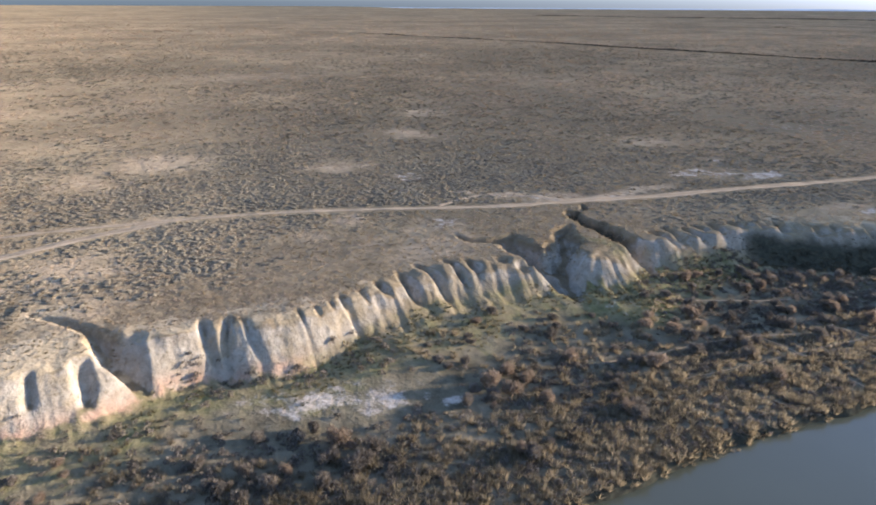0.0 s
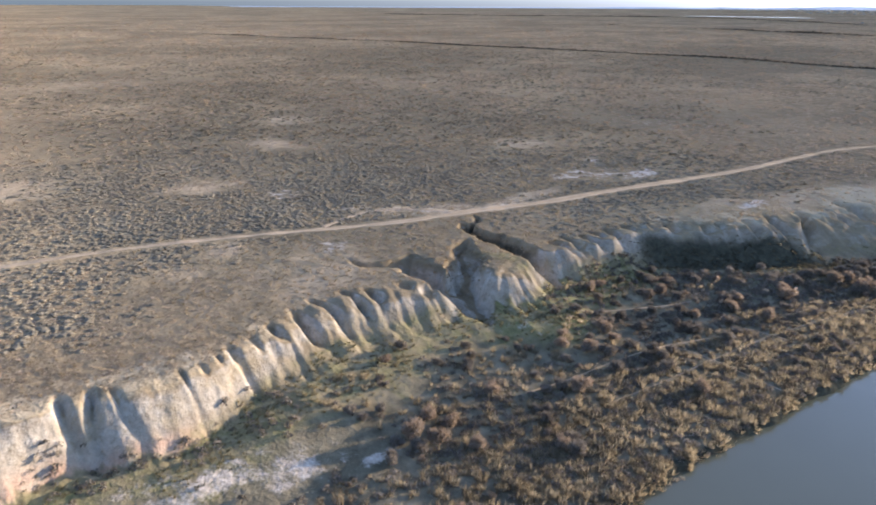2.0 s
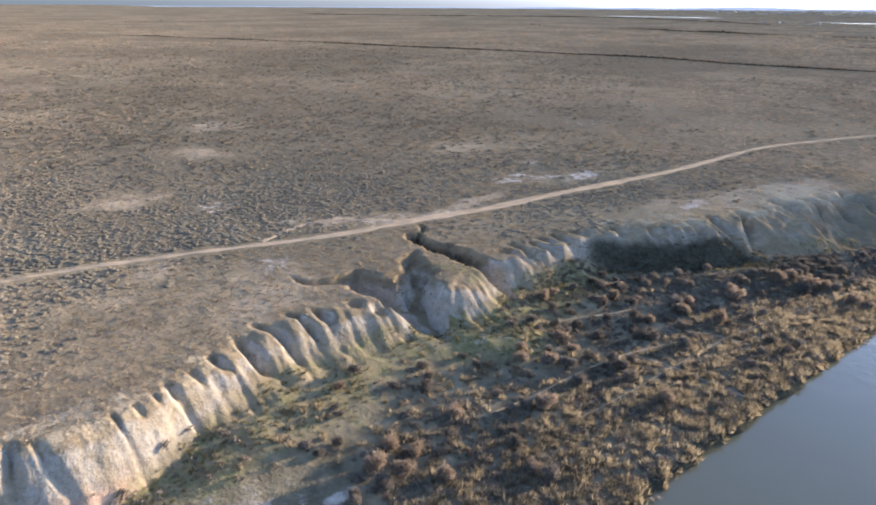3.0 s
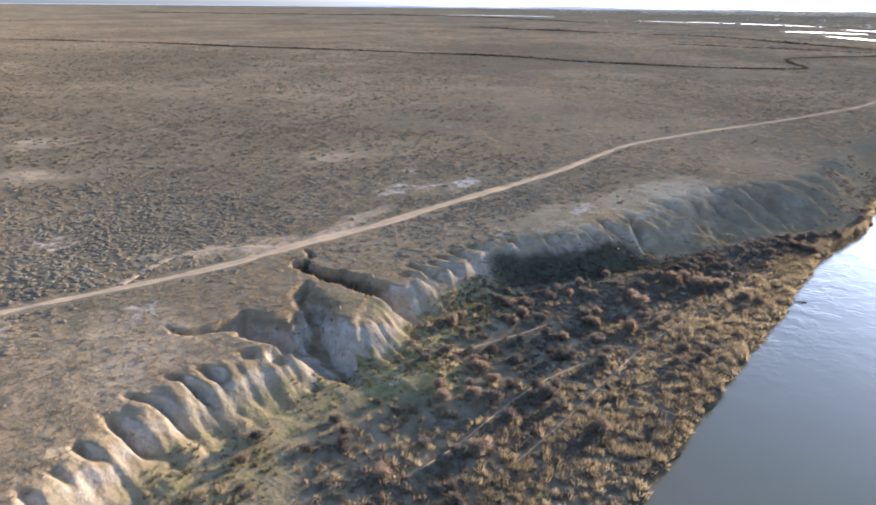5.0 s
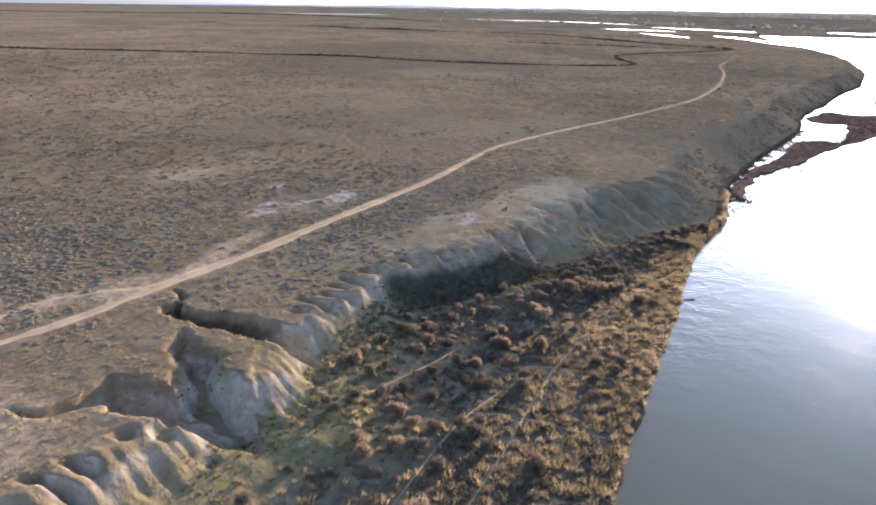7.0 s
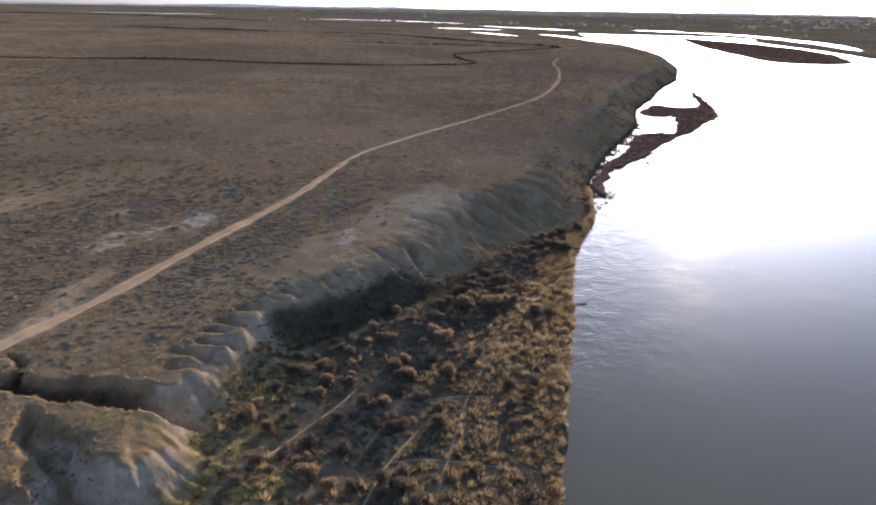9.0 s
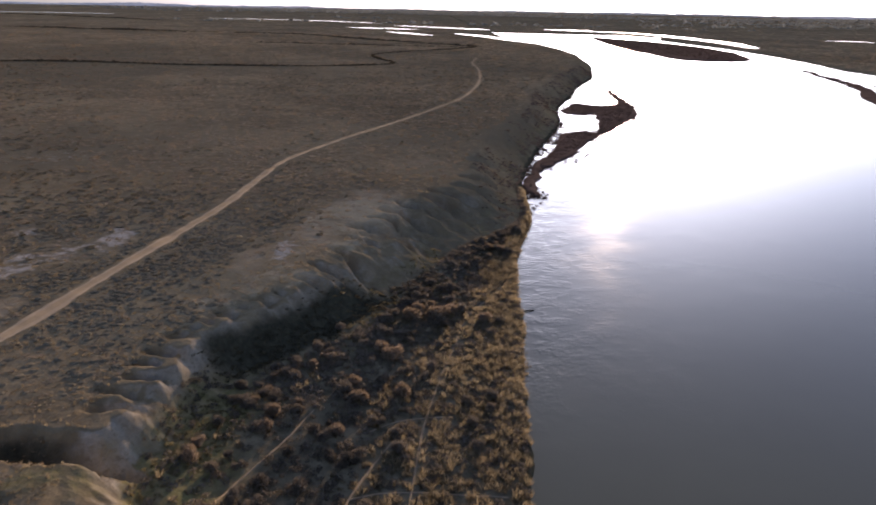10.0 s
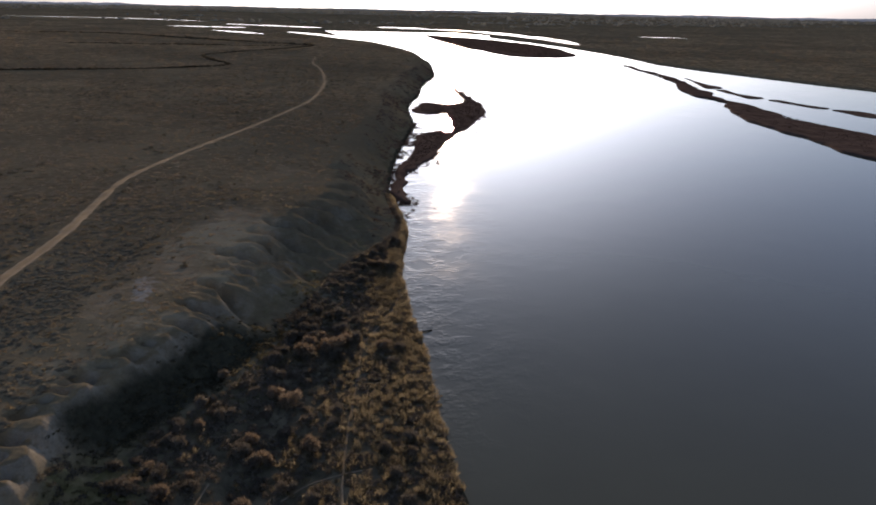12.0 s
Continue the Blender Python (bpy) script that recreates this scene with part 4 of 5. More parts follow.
def flat_cover():
    """Dead stalks, tufts and low brush of the river flat."""
    rng = np.random.default_rng(21)
    stalks = [blades(rng, 28, 1.0, 0.62, 0.05) for _ in range(8)]
    n = 19000
    y = rng.uniform(-48, 178, n)
    u = rng.uniform(0, 1, n) ** 0.75
    x = foot(y) + 1 + (shore(y) - foot(y) - 0.7) * u
    thick = smooth(u, 0.25, 0.8) * 0.85 + 0.05 + 0.6 * fbm(x, y, 6, 3, 111) - 2.0 * salted(x, y)
    clear = np.min([distance_to(p, x, y) for p in PATHS], axis=0)
    keep = (rng.uniform(0, 1, n) < thick) & (clear > 0.32)
    x, y = x[keep], y[keep]
    strewn("dead_stalks", stalks, x, y, rng.uniform(0.5, 1.2, len(x)), rng, STRAW, "bleached dead stalks standing thick along the river", "reeds")
    rng = np.random.default_rng(22)
    low = [leafy_dome(rng, 34, 0.55, 0.55, 0.22) for _ in range(7)]
    n = 15000
    y = rng.uniform(-48, 178, n)
    u = rng.uniform(-0.12, 1, n)
    x = foot(y) + 1 + (shore(y) - foot(y) - 1.2) * u
    thick = 0.5 + 0.6 * fbm(x, y, 8, 3, 113) + 0.3 * smooth(y, 40, 60) - 1.5 * salted(x, y) - 0.35 * (1 - smooth(u, 0.2, 0.45)) * (1 - smooth(y, 60, 70))
    thick = thick * (1 - smooth(y, 68, 74) * (1 - smooth(y, 97, 104)) * (u < 0.04))
    clear = np.min([distance_to(p, x, y) for p in PATHS], axis=0)
    keep = (rng.uniform(0, 1, n) < thick) & (clear > 0.5)
    x, y = x[keep], y[keep]
    strewn("low_brush", low, x, y, rng.uniform(0.4, 1.15, len(x)), rng, TWIG, "low brown brush covering the river flat", "brush")
    # dark clumps cover the slope and deepen its shade
    rng = np.random.default_rng(25)
    low = [leafy_dome(rng, 22, 0.6, 0.42, 0.26) for _ in range(7)]
    n = 5200
    y = rng.uniform(70, 116, n)
    down = rng.uniform(0.2, 1.15, n)
    x = rim(y) + (foot(y) - rim(y)) * down
    keep = rng.uniform(0, 1, n) < (0.5 + 0.6 * fbm(x, y, 5, 2, 119)) * 0.6 * smooth(down + 0.2 * fbm(x, y, 6, 2, 120), 0.3, 0.75) * smooth(y, 69, 76) * (1 - smooth(y, 94, 103))
    x, y = x[keep], y[keep]
    strewn("slope_brush", low, x, y, rng.uniform(0.35, 0.8, len(x)), rng, SLOPE, "dark olive brush covering the shaded slope", "brush")
    rng = np.random.default_rng(24)
    low = [leafy_dome(rng, 16, 0.8, 0.7, 0.42) for _ in range(7)]
    n = 9000
    y = 135 + 400 * rng.uniform(0, 1, n) ** 1.2
    x = shore(y) - 0.3 - rng.uniform(0, 1, n) ** 1.3 * 13
    keep = (rng.uniform(0, 1, n) < (0.12 + 0.7 * fbm(x, y, 8, 2, 117)) * smooth(y, 130, 185)) & (tread(x, y) > -0.15)
    x, y = x[keep], y[keep]
    strewn("bank_brush", low, x, y, rng.uniform(0.3, 0.85, len(x)) * (0.7 + y / 700), rng, BANKBRUSH, "dark tangled brush on the steep river bank", "brush")
    rng = np.random.default_rng(23)
    tufts = [blades(rng, 12, 0.35, 0.3, 0.05) for _ in range(5)]
    n = 16000
    y = rng.uniform(-30, 120, n)
    b = foot(y)
    x = b + rng.uniform(-4.5, 8, n)
    t = tread(x, y)
    thick = smooth(t, 0.6, 0.85) * (1 - smooth(t, 1.3, 1.9)) * (0.25 + 0.7 * fbm(x, y, 5, 2, 115)) * (0.4 + 0.6 * smooth(y, -6, 8))
    keep = rng.uniform(0, 1, n) < thick
    x, y = x[keep], y[keep]
    strewn("green_grass", tufts, x, y, rng.uniform(0.6, 1.3, len(x)), rng, GREENERY, "fresh green grass at the foot of the bluff", "grass")


steppe_scrub()
steppe_grass()
flat_cover()


def part(name, co, faces, material, parent, label=""):
    ob = new(name, mesh_of(name, co, faces, material, flat=True))
    ob.parent = parent
    return tagged(ob, label)


def stems_of(rng, count, radius, tall):
    """Tapered, bent woody stems: vertices and quads."""
    co, faces = [], []
    for _ in range(count):
        a, out = rng.uniform(0, 2 * np.pi), radius * rng.uniform(0.25, 0.85)
        h = tall * rng.uniform(0.6, 0.95)
        thick = rng.uniform(0.018, 0.035)
        rings = []
        for u in (0.0, 0.4, 1.0):
            c = np.array([np.cos(a) * out * u ** 1.4, np.sin(a) * out * u ** 1.4, h * u - 0.05])
            rings.append([c + thick * (1 - 0.8 * u) * np.array([np.cos(b), np.sin(b), 0]) for b in (0, 2.1, 4.2)])
        base = len(co)
        co += [p for ring in rings for p in ring]
        for k in range(2):
            for j in range(3):
                faces.append((base + 3 * k + j, base + 3 * k + (j + 1) % 3, base + 3 * k + 3 + (j + 1) % 3, base + 3 * k + 3 + j))
    return np.array(co), np.array(faces)


def twigs_of(rng, count, radius, tall):
    """A ragged crown of fine twigs in several clumps: triangles."""
    lumps = rng.integers(4, 7)
    centres = []
    for k in range(lumps):
        a, r = rng.uniform(0, 2 * np.pi), radius * rng.uniform(0.15, 0.62)
        n = count // lumps
        q = rng.normal(size=(n, 3))
        q /= np.linalg.norm(q, axis=1)[:, None]
        q *= (rng.uniform(0, 1, n) ** 0.4)[:, None] * np.array([0.52 * radius, 0.52 * radius, 0.38 * tall]) * rng.uniform(0.7, 1.15)
        centres.append(q + [r * np.cos(a), r * np.sin(a), tall * rng.uniform(0.42, 0.66)])
    c = np.concatenate(centres)
    n = len(c)
    d = c / [radius, radius, tall] + rng.normal(size=(n, 3)) * 0.45 + [0, 0, 0.25]
    d /= np.linalg.norm(d, axis=1)[:, None]
    e = np.cross(d, rng.normal(size=(n, 3)))
    e /= np.linalg.norm(e, axis=1)[:, None]
    long = 0.26 * rng.uniform(0.6, 1.5, n)[:, None]
    wide = 0.042 * rng.uniform(0.7, 1.3, n)[:, None]
    v = np.stack([c - d * long * 0.5 - e * wide, c - d * long * 0.5 + e * wide, c + d * long * 0.6], 1).reshape(-1, 3)
    v[:, 2] = np.maximum(v[:, 2], 0.0)
    return v


def shrub(seed, radius, tall, twig_material, label, group, twigs=820):
    rng = np.random.default_rng(seed)
    root = tagged(new("shrub"), label, "shrub", group)
    co, faces = stems_of(rng, 9, radius, tall)
    part("stem", co, faces, BRUSH, root, "dark woody stems")
    v = twigs_of(rng, twigs, radius, tall)
    part("crown", v, np.arange(len(v)).reshape(-1, 3), twig_material, root)
    return root


GREY = "leafless grey-brown shrub on the river flat"
RED = "russet leafless shrub standing on the river flat"
grey_kinds = [shrub(300 + k, 1.0, 1.25, TWIG, GREY, "shrubs of the river flat") for k in range(5)]
red_kinds = [shrub(320 + k, 1.25, 1.5, RUSSET, RED, "russet shrubs", 1000) for k in range(3)]
used = {}


def plant(kinds, x, y, size, rng):
    kind = kinds[int(rng.integers(0, len(kinds)))]
    z = float(height(np.array([x]), np.array([y]))[0]) - 0.04
    m = pose(x, y, z, 0, 0, rng.uniform(0, 360))
    if kind.name not in used:
        used[kind.name] = True
        kind.matrix_basis = m @ Matrix.Diagonal((size, size, size, 1))
        return kind
    ob = copy_thing(kind, m)
    ob.scale = (size * 1.12, size * 1.12, size * rng.uniform(0.9, 1.25))
    return ob


def shrubs():
    rng = np.random.default_rng(31)
    placed = []
    # the large ones that stand out
    for x, y, s in ((-7.1, 80.6, 1.5), (-4.5, 92.8, 1.6), (-8.3, 82.6, 1.2), (-0.5, 94, 1.7), (1.5, 96, 1.2), (-5.2, 71.3, 1.1), (-10.7, 70.1, 1.1),
                    (-17.2, 14.7, 1.2), (-15.6, 12.1, 1.3), (-13, 13.6, 1.2), (-14.5, 16.4, 1.0), (-10, 16, 1.0)):
        plant(red_kinds, x, y, s, rng)
        placed.append((x, y))
    for x, y, s in ((-24.9, 70, 1.1), (-20.6, 68.9, 1.2), (-18.9, 73.8, 1.2), (-21.7, 62.4, 1), (-24.2, 55.1, 1), (-19.3, 54.2, 1.1), (-19.2, 50.6, 1.1),
                    (-22.9, 48.3, 1), (-15.8, 41.5, 1.1), (-13.6, 42.9, 1.2), (-17.5, 59.3, 1), (-14.9, 63, 1), (-10.4, 58, 1.1), (-8.2, 65.2, 1),
                    (-8.8, 50.4, 1), (-10.6, 49.3, 1), (-13, 47.8, 1.1), (-25.6, 28.5, 0.8), (-23.8, 28.2, 0.8), (-22.3, 25.5, 0.9), (-24.9, 23.1, 0.7),
                    (-23.9, 34.5, 0.7), (-20.7, 35.6, 0.8), (-21.4, 12, 0.9), (-21.4, 9.1, 0.8), (-22.8, 26.3, 0.8), (-11.8, 31.8, 1.1), (-12.6, 30, 0.9),
                    (-8.6, 25.2, 1), (-13.1, -18.1, 1.1), (-11.3, -21.7, 1.2), (-16.3, -22.3, 1.1), (-15.3, -12.3, 1), (-16.4, -10.1, 0.9), (-17.5, -15.5, 1.0),
                    (-22.8, 66.6, 1.1), (-19.4, 77.3, 1), (-10.1, 58.9, 1), (-14.7, 87.8, 0.9)):
        plant(grey_kinds, x, y, s, rng)
        placed.append((x, y))
    tries = 0
    while len(placed) < 285 and tries < 6000:
        tries += 1
        y = rng.uniform(-40, 165)
        a, b = float(foot(y)), float(shore(y))
        u = rng.uniform(0.02, 0.95) ** 1.25
        x = a + 1.2 + (b - a - 2) * u
        here = np.array([x]), np.array([y])
        thick = 0.55 + 0.9 * float(fbm(*here, 6, 2, 131)[0]) * 1.5 + 0.35 * (38 < y < 110) - 0.7 * (u > 0.6) - 2 * float(salted(*here)[0])
        thick -= 0.55 * (y < 52) * (u < 0.38)
        if rng.uniform() > thick or min(math.hypot(x - p, y - q) for p, q in placed) < 0.9:
            continue
        if min(float(distance_to(p, *here)[0]) for p in PATHS) < 1.0:
            continue
        plant(red_kinds if rng.uniform() < 0.22 else grey_kinds, x, y, rng.uniform(0.3, 1.0) ** 1.3 + 0.25, rng)
        placed.append((x, y))


shrubs()


# ---- the far country ----
def far_strip(name, points, wide, tall, gap, material, label, category, seed):
    """A ragged line of dark clumps that stands in for a channel's shaded bank."""
    rng = np.random.default_rng(seed)
    c = resampled(points, gap)
    c = c + rng.normal(size=c.shape) * wide * 0.35
    kinds = [leafy_dome(rng, 16, 1.0, 0.9, 0.85) for _ in range(5)]
    size = 0.8 * tall * rng.uniform(0.6, 1.2, len(c)) * np.clip(0.85 + 0.6 * fbm(c[:, 0], c[:, 1], 60, 2, seed), 0.5, 1.3)
    return strewn(name, kinds, c[:, 0], c[:, 1], size, rng, material, label, category, 0.1)


CHANNEL = "dark clumps standing in for the shaded bank of a narrow channel"
far_strip("channel_brush", [(-857, 338), (-655, 394), (-547, 424), (-455, 436), (-392, 452), (-300, 466), (-222, 476), (-158, 466), (-108, 466), (-80, 470), (-46, 480), (-21, 500),
                            (-32, 548), (-38, 600), (-10, 642), (30, 690), (58, 734)], 1.6, 1.45, 0.5, BRUSH, CHANNEL, "brush", 201)
far_strip("channel_brush", [(-1180, 1294), (-971, 1330), (-692, 1170), (-500, 1070), (-314, 1025), (-185, 1010), (-90, 905), (17, 790), (60, 750)],
          3, 2.6, 1.6, BRUSH, CHANNEL, "brush", 202)
far_strip("channel_brush", [(-170, 764), (-60, 745), (20, 735), (58, 736)], 2, 1.6, 1.1, BRUSH, CHANNEL, "brush", 203)
far_strip("channel_brush", [(-2350, 1712), (-1900, 2010), (-1346, 2309), (-900, 2100), (-640, 1900)], 4, 3.5, 3, BRUSH, CHANNEL, "brush", 204)


def flat_island(name, outline, tall, material, label, category, seed, ragged=1.5, kind="structure", base=0.0, gap=4.0):
    """A low bank with a ragged rim, sloping into the water."""
    c = resampled(list(outline) + [outline[0]], gap)
    d = np.gradient(c, axis=0)
    d /= np.maximum(np.hypot(*d.T), 1e-6)[:, None]
    side = np.stack([d[:, 1], -d[:, 0]], 1)
    area = 0.5 * np.sum(c[:, 0] * np.roll(c[:, 1], -1) - c[:, 1] * np.roll(c[:, 0], -1))
    side *= 1 if area > 0 else -1
    s = np.arange(len(c)) * gap
    c = c + side * (ragged * fbm(s, s * 0 + seed, gap * 4, 3, seed))[:, None]
    rings = [np.column_stack([c + side * 0.8, np.full(len(c), base - 0.25)]), np.column_stack([c, np.full(len(c), base + tall * 0.75)]),
             np.column_stack([c - side * 0.9, np.full(len(c), base + tall)])]
    n = len(c)
    bm = bmesh.new()
    vs = [[bm.verts.new(p) for p in ring] for ring in rings]
    for k in range(2):
        for i in range(n):
            j = (i + 1) % n
            bm.faces.new((vs[k][i], vs[k][j], vs[k + 1][j], vs[k + 1][i]))
    from_rings = [[Vector(p) for p in rings[2]]]
    for tri in tessellate_polygon(from_rings):
        if len(set(tri)) == 3:
            try:
                bm.faces.new([vs[2][i] for i in tri])
            except ValueError:
                pass
    bmesh.ops.recalc_face_normals(bm, faces=bm.faces)
    me = bpy.data.meshes.new(name)
    bm.to_mesh(me)
    bm.free()
    me.materials.append(material)
    carry(me, "flood", np.ones(len(me.vertices)))
    return tagged(new(name, me), label, category, kind=kind)


ISLET = [(115, 428), (113.4, 401), (109.5, 368), (105.7, 342), (95.4, 314), (88, 301), (81.5, 287), (71, 271), (65, 262), (59, 248), (52, 234), (46.3, 223), (42, 217),
         (38.5, 210), (34.9, 203), (30.7, 188), (27.6, 172), (26.6, 182), (30.4, 198), (34, 210), (38.7, 221.5), (44.4, 237), (50.6, 256), (56.7, 272), (64.5, 276), (67.8, 274),
         (74.7, 292), (80.3, 314), (81.4, 329), (74.6, 325), (69.5, 329), (73.2, 349), (80.6, 363), (90, 355), (101, 362), (105, 372), (108.5, 391)]
MIDBAR = [(313, 1294), (275, 1000), (269, 860), (293, 721), (326, 723), (373, 824), (389, 952), (375, 1115)]
LONGBAR = [(332, 604), (293, 467), (255, 384), (250, 345), (224, 305), (212, 257), (206, 219), (195, 150), (232, 165), (244, 238), (242, 273), (255, 333), (257, 357),
           (268, 385), (300, 462)]
THINBARS = [[(318, 487), (302, 448), (292, 415), (296, 415), (306, 448)], [(289, 408), (284, 384), (283, 362), (286, 362), (288, 384), (292, 408)],
            [(286, 355), (288, 335), (290, 318), (293, 318), (291, 335), (289.5, 355)], [(291.5, 312), (293, 284), (296, 284), (294.5, 312)]]
flat_island("mudbank_1", ISLET, 0.5, WET_MUD, "low grassy mudbank hooked along the shore", "mudbank", 301, 2.0, gap=1.5)
flat_island("mudbank_2", MIDBAR, 0.9, WET_MUD, "low dark island in the river", "mudbank", 302, 4.0, gap=8.0)
flat_island("mudbank_3", LONGBAR, 0.8, WET_MUD, "long low mudbank dividing the river", "mudbank", 303, 4.5)
for n, outline in enumerate(THINBARS):
    flat_island(f"mudbank_{n + 4}", outline, 0.4, WET_MUD, "thin broken mudbank in the side channel", "mudbank", 304 + n, 1.2, gap=2.0)


def pool(points, wide, seed):
    c = resampled(points, 14.0)
    d = np.gradient(c, axis=0)
    d /= np.hypot(*d.T)[:, None]
    side = np.stack([d[:, 1], -d[:, 0]], 1)
    u = np.linspace(0, 1, len(c))
    w = wide * (np.sin(np.pi * u) ** 0.5 * 0.8 + 0.08) * (1 + 0.5 * fbm(u * 9, u * 0 + seed, 1.0, 3, seed))
    us = np.linspace(-1, 1, 4)
    xs, ys = c[:, :1] + side[:, :1] * us * w[:, None], c[:, 1:] + side[:, 1:] * us * w[:, None]
    z = float(np.max(height(xs, ys))) + 0.08
    me = sheet("pool", xs, ys, np.full(xs.shape, z), WATER)
    return tagged(new("pool", me), "shallow pool shining on the far flats", "pool", kind="structure")


for n, (points, wide) in enumerate((
        ([(-153, 1579), (-70, 1545), (10, 1509)], 26), ([(-55, 1800), (60, 1680), (161, 1571)], 22), ([(-59, 1360), (-10, 1270), (27, 1193)], 14),
        ([(58, 1130), (89, 1056), (120, 930), (141, 835)], 12), ([(-644, 2258), (-353, 2203), (-94, 1992)], 24), ([(-1500, 2500), (-1200, 2560), (-1000, 2500)], 60),
        ([(335, 1640), (440, 1560), (486, 1300), (486, 1136), (455, 947)], 22), ([(740, 1290), (792, 1267), (840, 1240)], 10), ([(300, 1700), (360, 1690), (420, 1680)], 30))):
    pool(points, wide, 400 + n)


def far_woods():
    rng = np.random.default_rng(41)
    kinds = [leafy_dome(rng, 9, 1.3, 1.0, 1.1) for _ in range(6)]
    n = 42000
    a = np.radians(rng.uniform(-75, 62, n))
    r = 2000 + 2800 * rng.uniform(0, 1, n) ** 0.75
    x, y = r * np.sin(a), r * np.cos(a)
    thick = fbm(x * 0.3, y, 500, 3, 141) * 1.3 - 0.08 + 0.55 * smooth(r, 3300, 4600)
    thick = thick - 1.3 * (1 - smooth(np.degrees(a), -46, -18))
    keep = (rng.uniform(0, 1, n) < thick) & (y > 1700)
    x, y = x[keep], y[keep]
    strewn("far_woods", kinds, x, y, rng.uniform(4, 8, len(x)), rng, FAR_WOOD, "woods and groves along the horizon, haze put into their bluish colour", "woods", 0.5)


far_woods()


def bank_cover():
    """Reeds and brush on the mudbanks."""
    rng = np.random.default_rng(42)
    kinds = [blades(rng, 12, 0.8, 0.7, 0.16) for _ in range(6)]
    for outline, count, tall in ((ISLET, 9000, 0.75), (MIDBAR, 2500, 2.4), (LONGBAR, 5000, 1.3), *[(outline, 120, 0.7) for outline in THINBARS]):
        p = np.array(outline, float)
        x = rng.uniform(p[:, 0].min(), p[:, 0].max(), count * 4)
        y = rng.uniform(p[:, 1].min(), p[:, 1].max(), count * 4)
        inside = np.zeros(len(x), bool)
        for (x1, y1), (x2, y2) in zip(p, np.roll(p, -1, 0)):
            cross = ((y1 > y) != (y2 > y)) & (x < (x2 - x1) * (y - y1) / (y2 - y1 + 1e-9) + x1)
            inside ^= cross
        inside &= distance_to(list(outline) + [outline[0]], x, y) > 1.2
        x, y = x[inside][:count], y[inside][:count]
        strewn("bank_reeds", kinds, x, y, tall * rng.uniform(0.6, 1.2, len(x)), rng, BANKREED, "dark reeds and brush on a low mudbank", "reeds",
               z=np.full(len(x), 0.3))


bank_cover()


def shallows():
    """Ragged clumps standing in the shallow water and leaning over the bank."""
    rng = np.random.default_rng(43)
    kinds = [blades(rng, 14, 0.7, 0.9, 0.1) for _ in range(6)]
    c = resampled(ISLET + ISLET[:1], 0.35)
    c = c + rng.normal(size=c.shape) * [1.9, 2.6]
    y = rng.uniform(156, 300, 450)
    shoals = np.stack([shore(y) + rng.exponential(1.3, len(y)) - 0.4, y], 1)
    x, y = np.concatenate([c, shoals]).T
    keep = (fbm(x, y, 7, 3, 161) > 0.05) & (x > shore(y) - 0.6)
    x, y = x[keep], y[keep]
    strewn("shallow_reeds", kinds, x, y, rng.uniform(0.5, 1.3, len(x)), rng, BANKREED, "dark reed clumps standing in the shallows", "reeds", z=np.full(len(x), -0.05))
    rng = np.random.default_rng(44)
    kinds = [blades(rng, 22, 0.75, 0.85, 0.06) for _ in range(6)]
    y = rng.uniform(-45, 150, 1500)
    x = shore(y) - 0.5 + 0.35 * rng.normal(size=len(y))
    keep = fbm(x, y, 3, 2, 162) > -0.15
    x, y = x[keep], y[keep]
    z = np.maximum(height(x, y), 0.0) - 0.05
    strewn("bank_tufts", kinds, x, y, rng.uniform(0.35, 0.8, len(x)), rng, STRAW, "brown tufts overhanging the water's edge", "grass", z=z)


shallows()


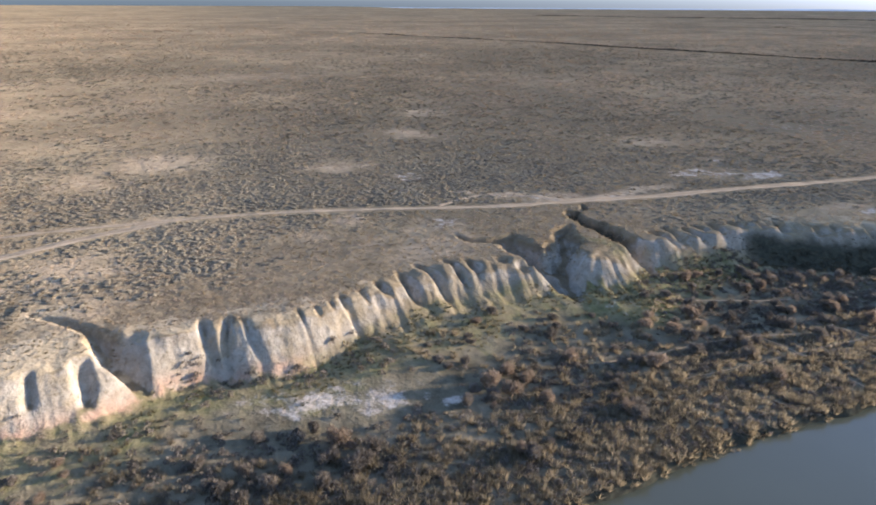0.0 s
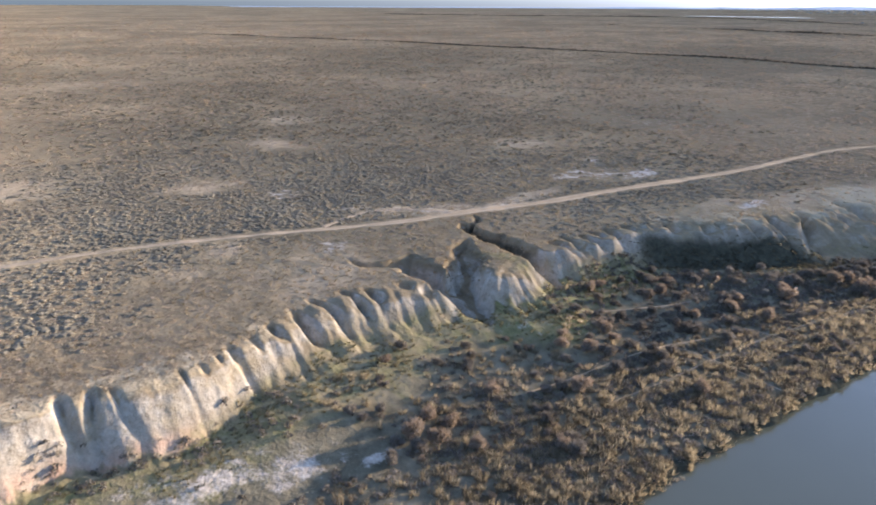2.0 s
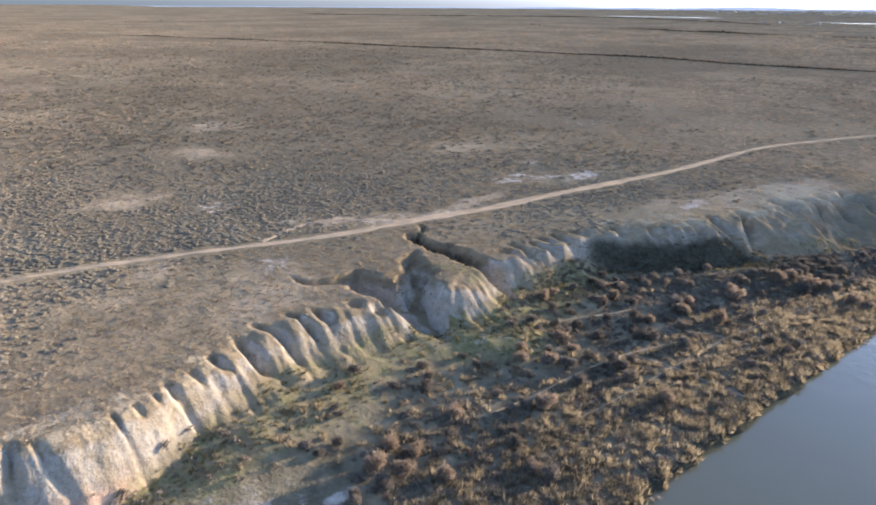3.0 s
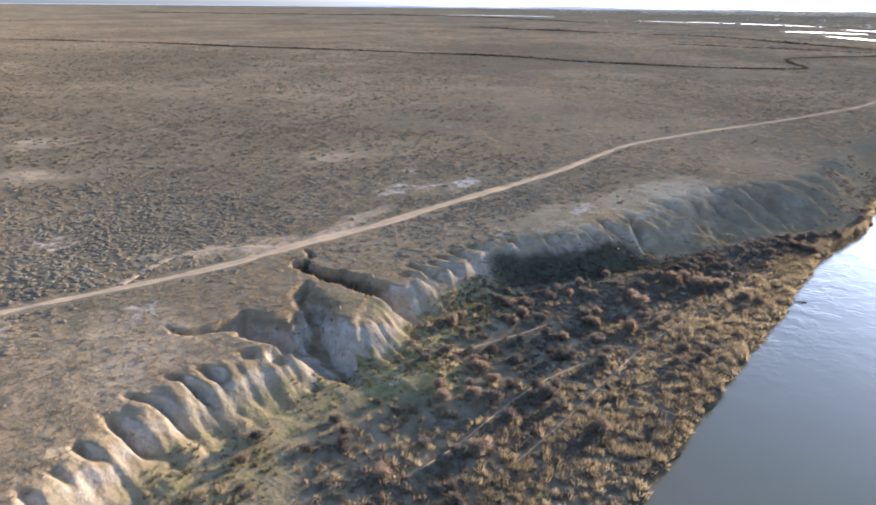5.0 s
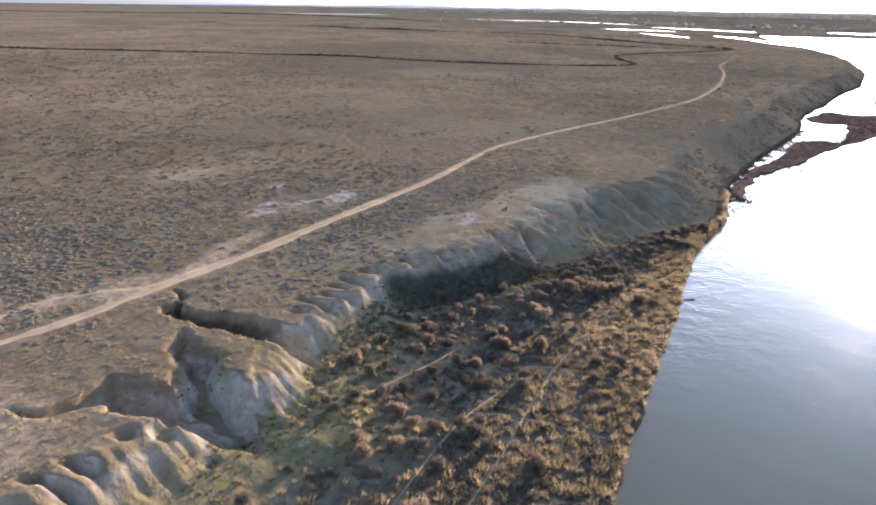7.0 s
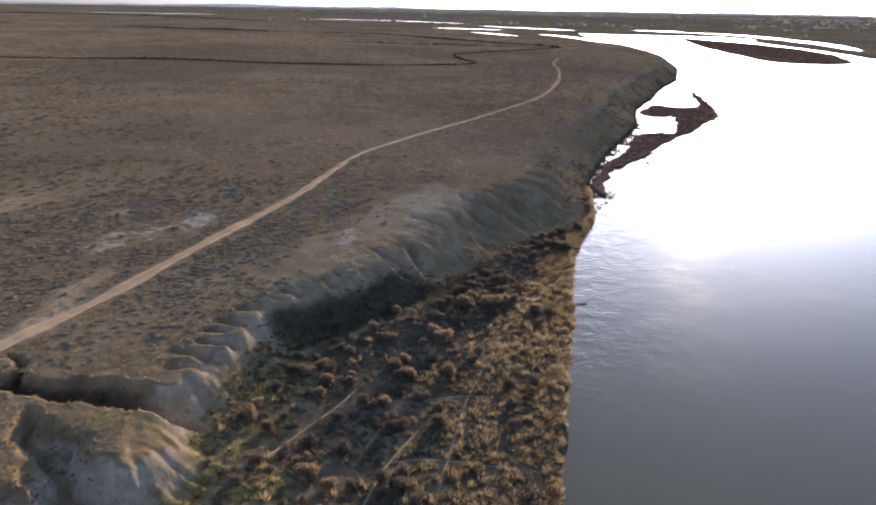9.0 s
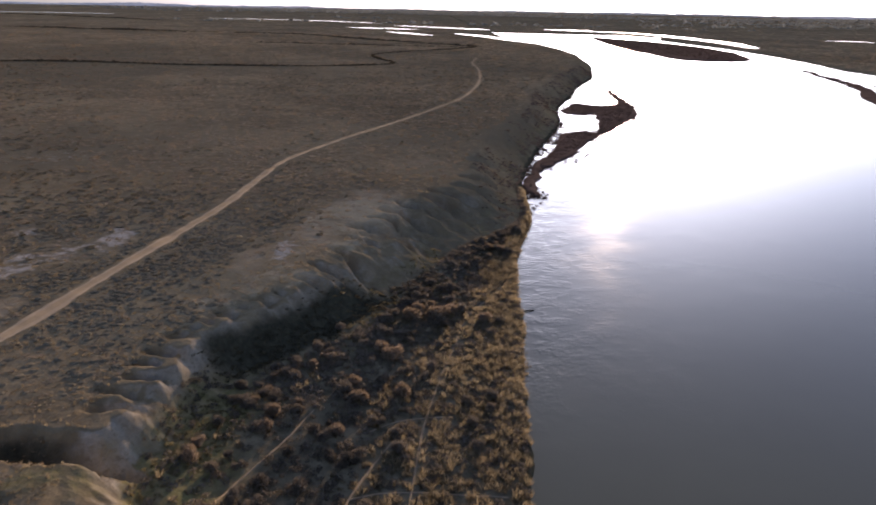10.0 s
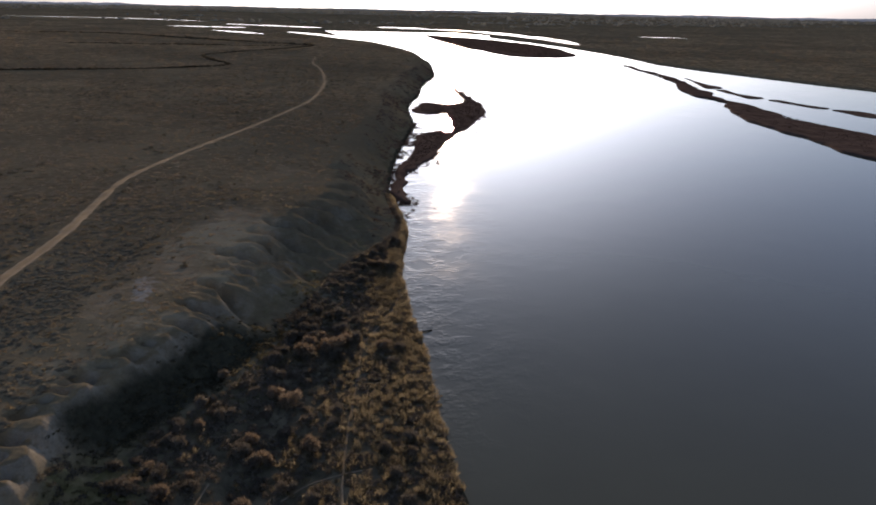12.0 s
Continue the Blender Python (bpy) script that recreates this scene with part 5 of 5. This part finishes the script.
# ---- small things ----
def driftwood(x, y):
    """A waterlogged branch lying in the shallows."""
    rng = np.random.default_rng(51)
    root = tagged(new("driftwood"), "dark waterlogged branch lying in the shallow river", "driftwood")
    root.matrix_basis = pose(x, y, 0.02, 0, 0, 200)

    def limb(points, thick):
        co, faces = [], []
        for k, p in enumerate(points):
            r = thick * (1 - 0.75 * k / (len(points) - 1))
            co += [np.array(p) + r * np.array([0.3 * math.cos(b), math.cos(b), math.sin(b)]) for b in np.linspace(0, 2 * math.pi, 7)[:-1]]
        for k in range(len(points) - 1):
            for j in range(6):
                faces.append((6 * k + j, 6 * k + (j + 1) % 6, 6 * k + 6 + (j + 1) % 6, 6 * k + 6 + j))
        return np.array(co), np.array(faces)

    part("trunk", *limb([(-0.9, 0, -0.05), (-0.3, 0.06, 0.1), (0.4, -0.05, 0.14), (1.1, 0.08, 0.05)], 0.13), BRUSH, root)
    part("limb", *limb([(-0.2, 0.05, 0.1), (0.1, 0.4, 0.28), (0.3, 0.75, 0.42)], 0.06), BRUSH, root)
    part("limb", *limb([(0.4, -0.05, 0.14), (0.75, -0.35, 0.2), (1.0, -0.5, 0.34)], 0.05), BRUSH, root)


driftwood(14.9, 99.6)


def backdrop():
    """The hazy rim of the plain all round, its haze a glow, with an uneven top."""
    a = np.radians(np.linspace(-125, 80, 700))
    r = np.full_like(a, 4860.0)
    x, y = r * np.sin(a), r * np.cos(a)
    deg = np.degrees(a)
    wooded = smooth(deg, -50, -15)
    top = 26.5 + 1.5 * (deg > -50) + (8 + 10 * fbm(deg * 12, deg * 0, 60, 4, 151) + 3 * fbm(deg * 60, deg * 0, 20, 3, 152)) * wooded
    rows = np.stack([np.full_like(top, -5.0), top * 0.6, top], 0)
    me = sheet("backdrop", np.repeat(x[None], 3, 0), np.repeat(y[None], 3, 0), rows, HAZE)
    return tagged(new("backdrop", me), "rim of woods at the horizon, its haze a painted blue-grey glow", "backdrop", kind="structure")


backdrop()


def far_tower(x, y, tall, wide):
    root = tagged(new("tower"), "small grey tower block on the far horizon", "building", "far towers")
    root.matrix_basis = pose(x, y, 0)
    bm = bmesh.new()
    bmesh.ops.create_cube(bm, size=1, matrix=Matrix.Translation((0, 0, tall / 2)) @ Matrix.Diagonal((wide, wide, tall, 1)))
    bmesh.ops.bevel(bm, geom=bm.edges, offset=0.6, segments=1, affect="EDGES")
    me = bpy.data.meshes.new("shaft")
    bm.to_mesh(me)
    bm.free()
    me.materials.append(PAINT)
    new("shaft", me).parent = root
    bm = bmesh.new()
    bmesh.ops.create_cone(bm, cap_ends=True, segments=8, radius1=wide * 0.62, radius2=wide * 0.3, depth=6, matrix=Matrix.Translation((0, 0, tall + 3)))
    me = bpy.data.meshes.new("roof")
    bm.to_mesh(me)
    bm.free()
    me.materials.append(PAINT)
    new("roof", me).parent = root


far_tower(270, 4560, 28, 16)
far_tower(345, 4560, 30, 16)
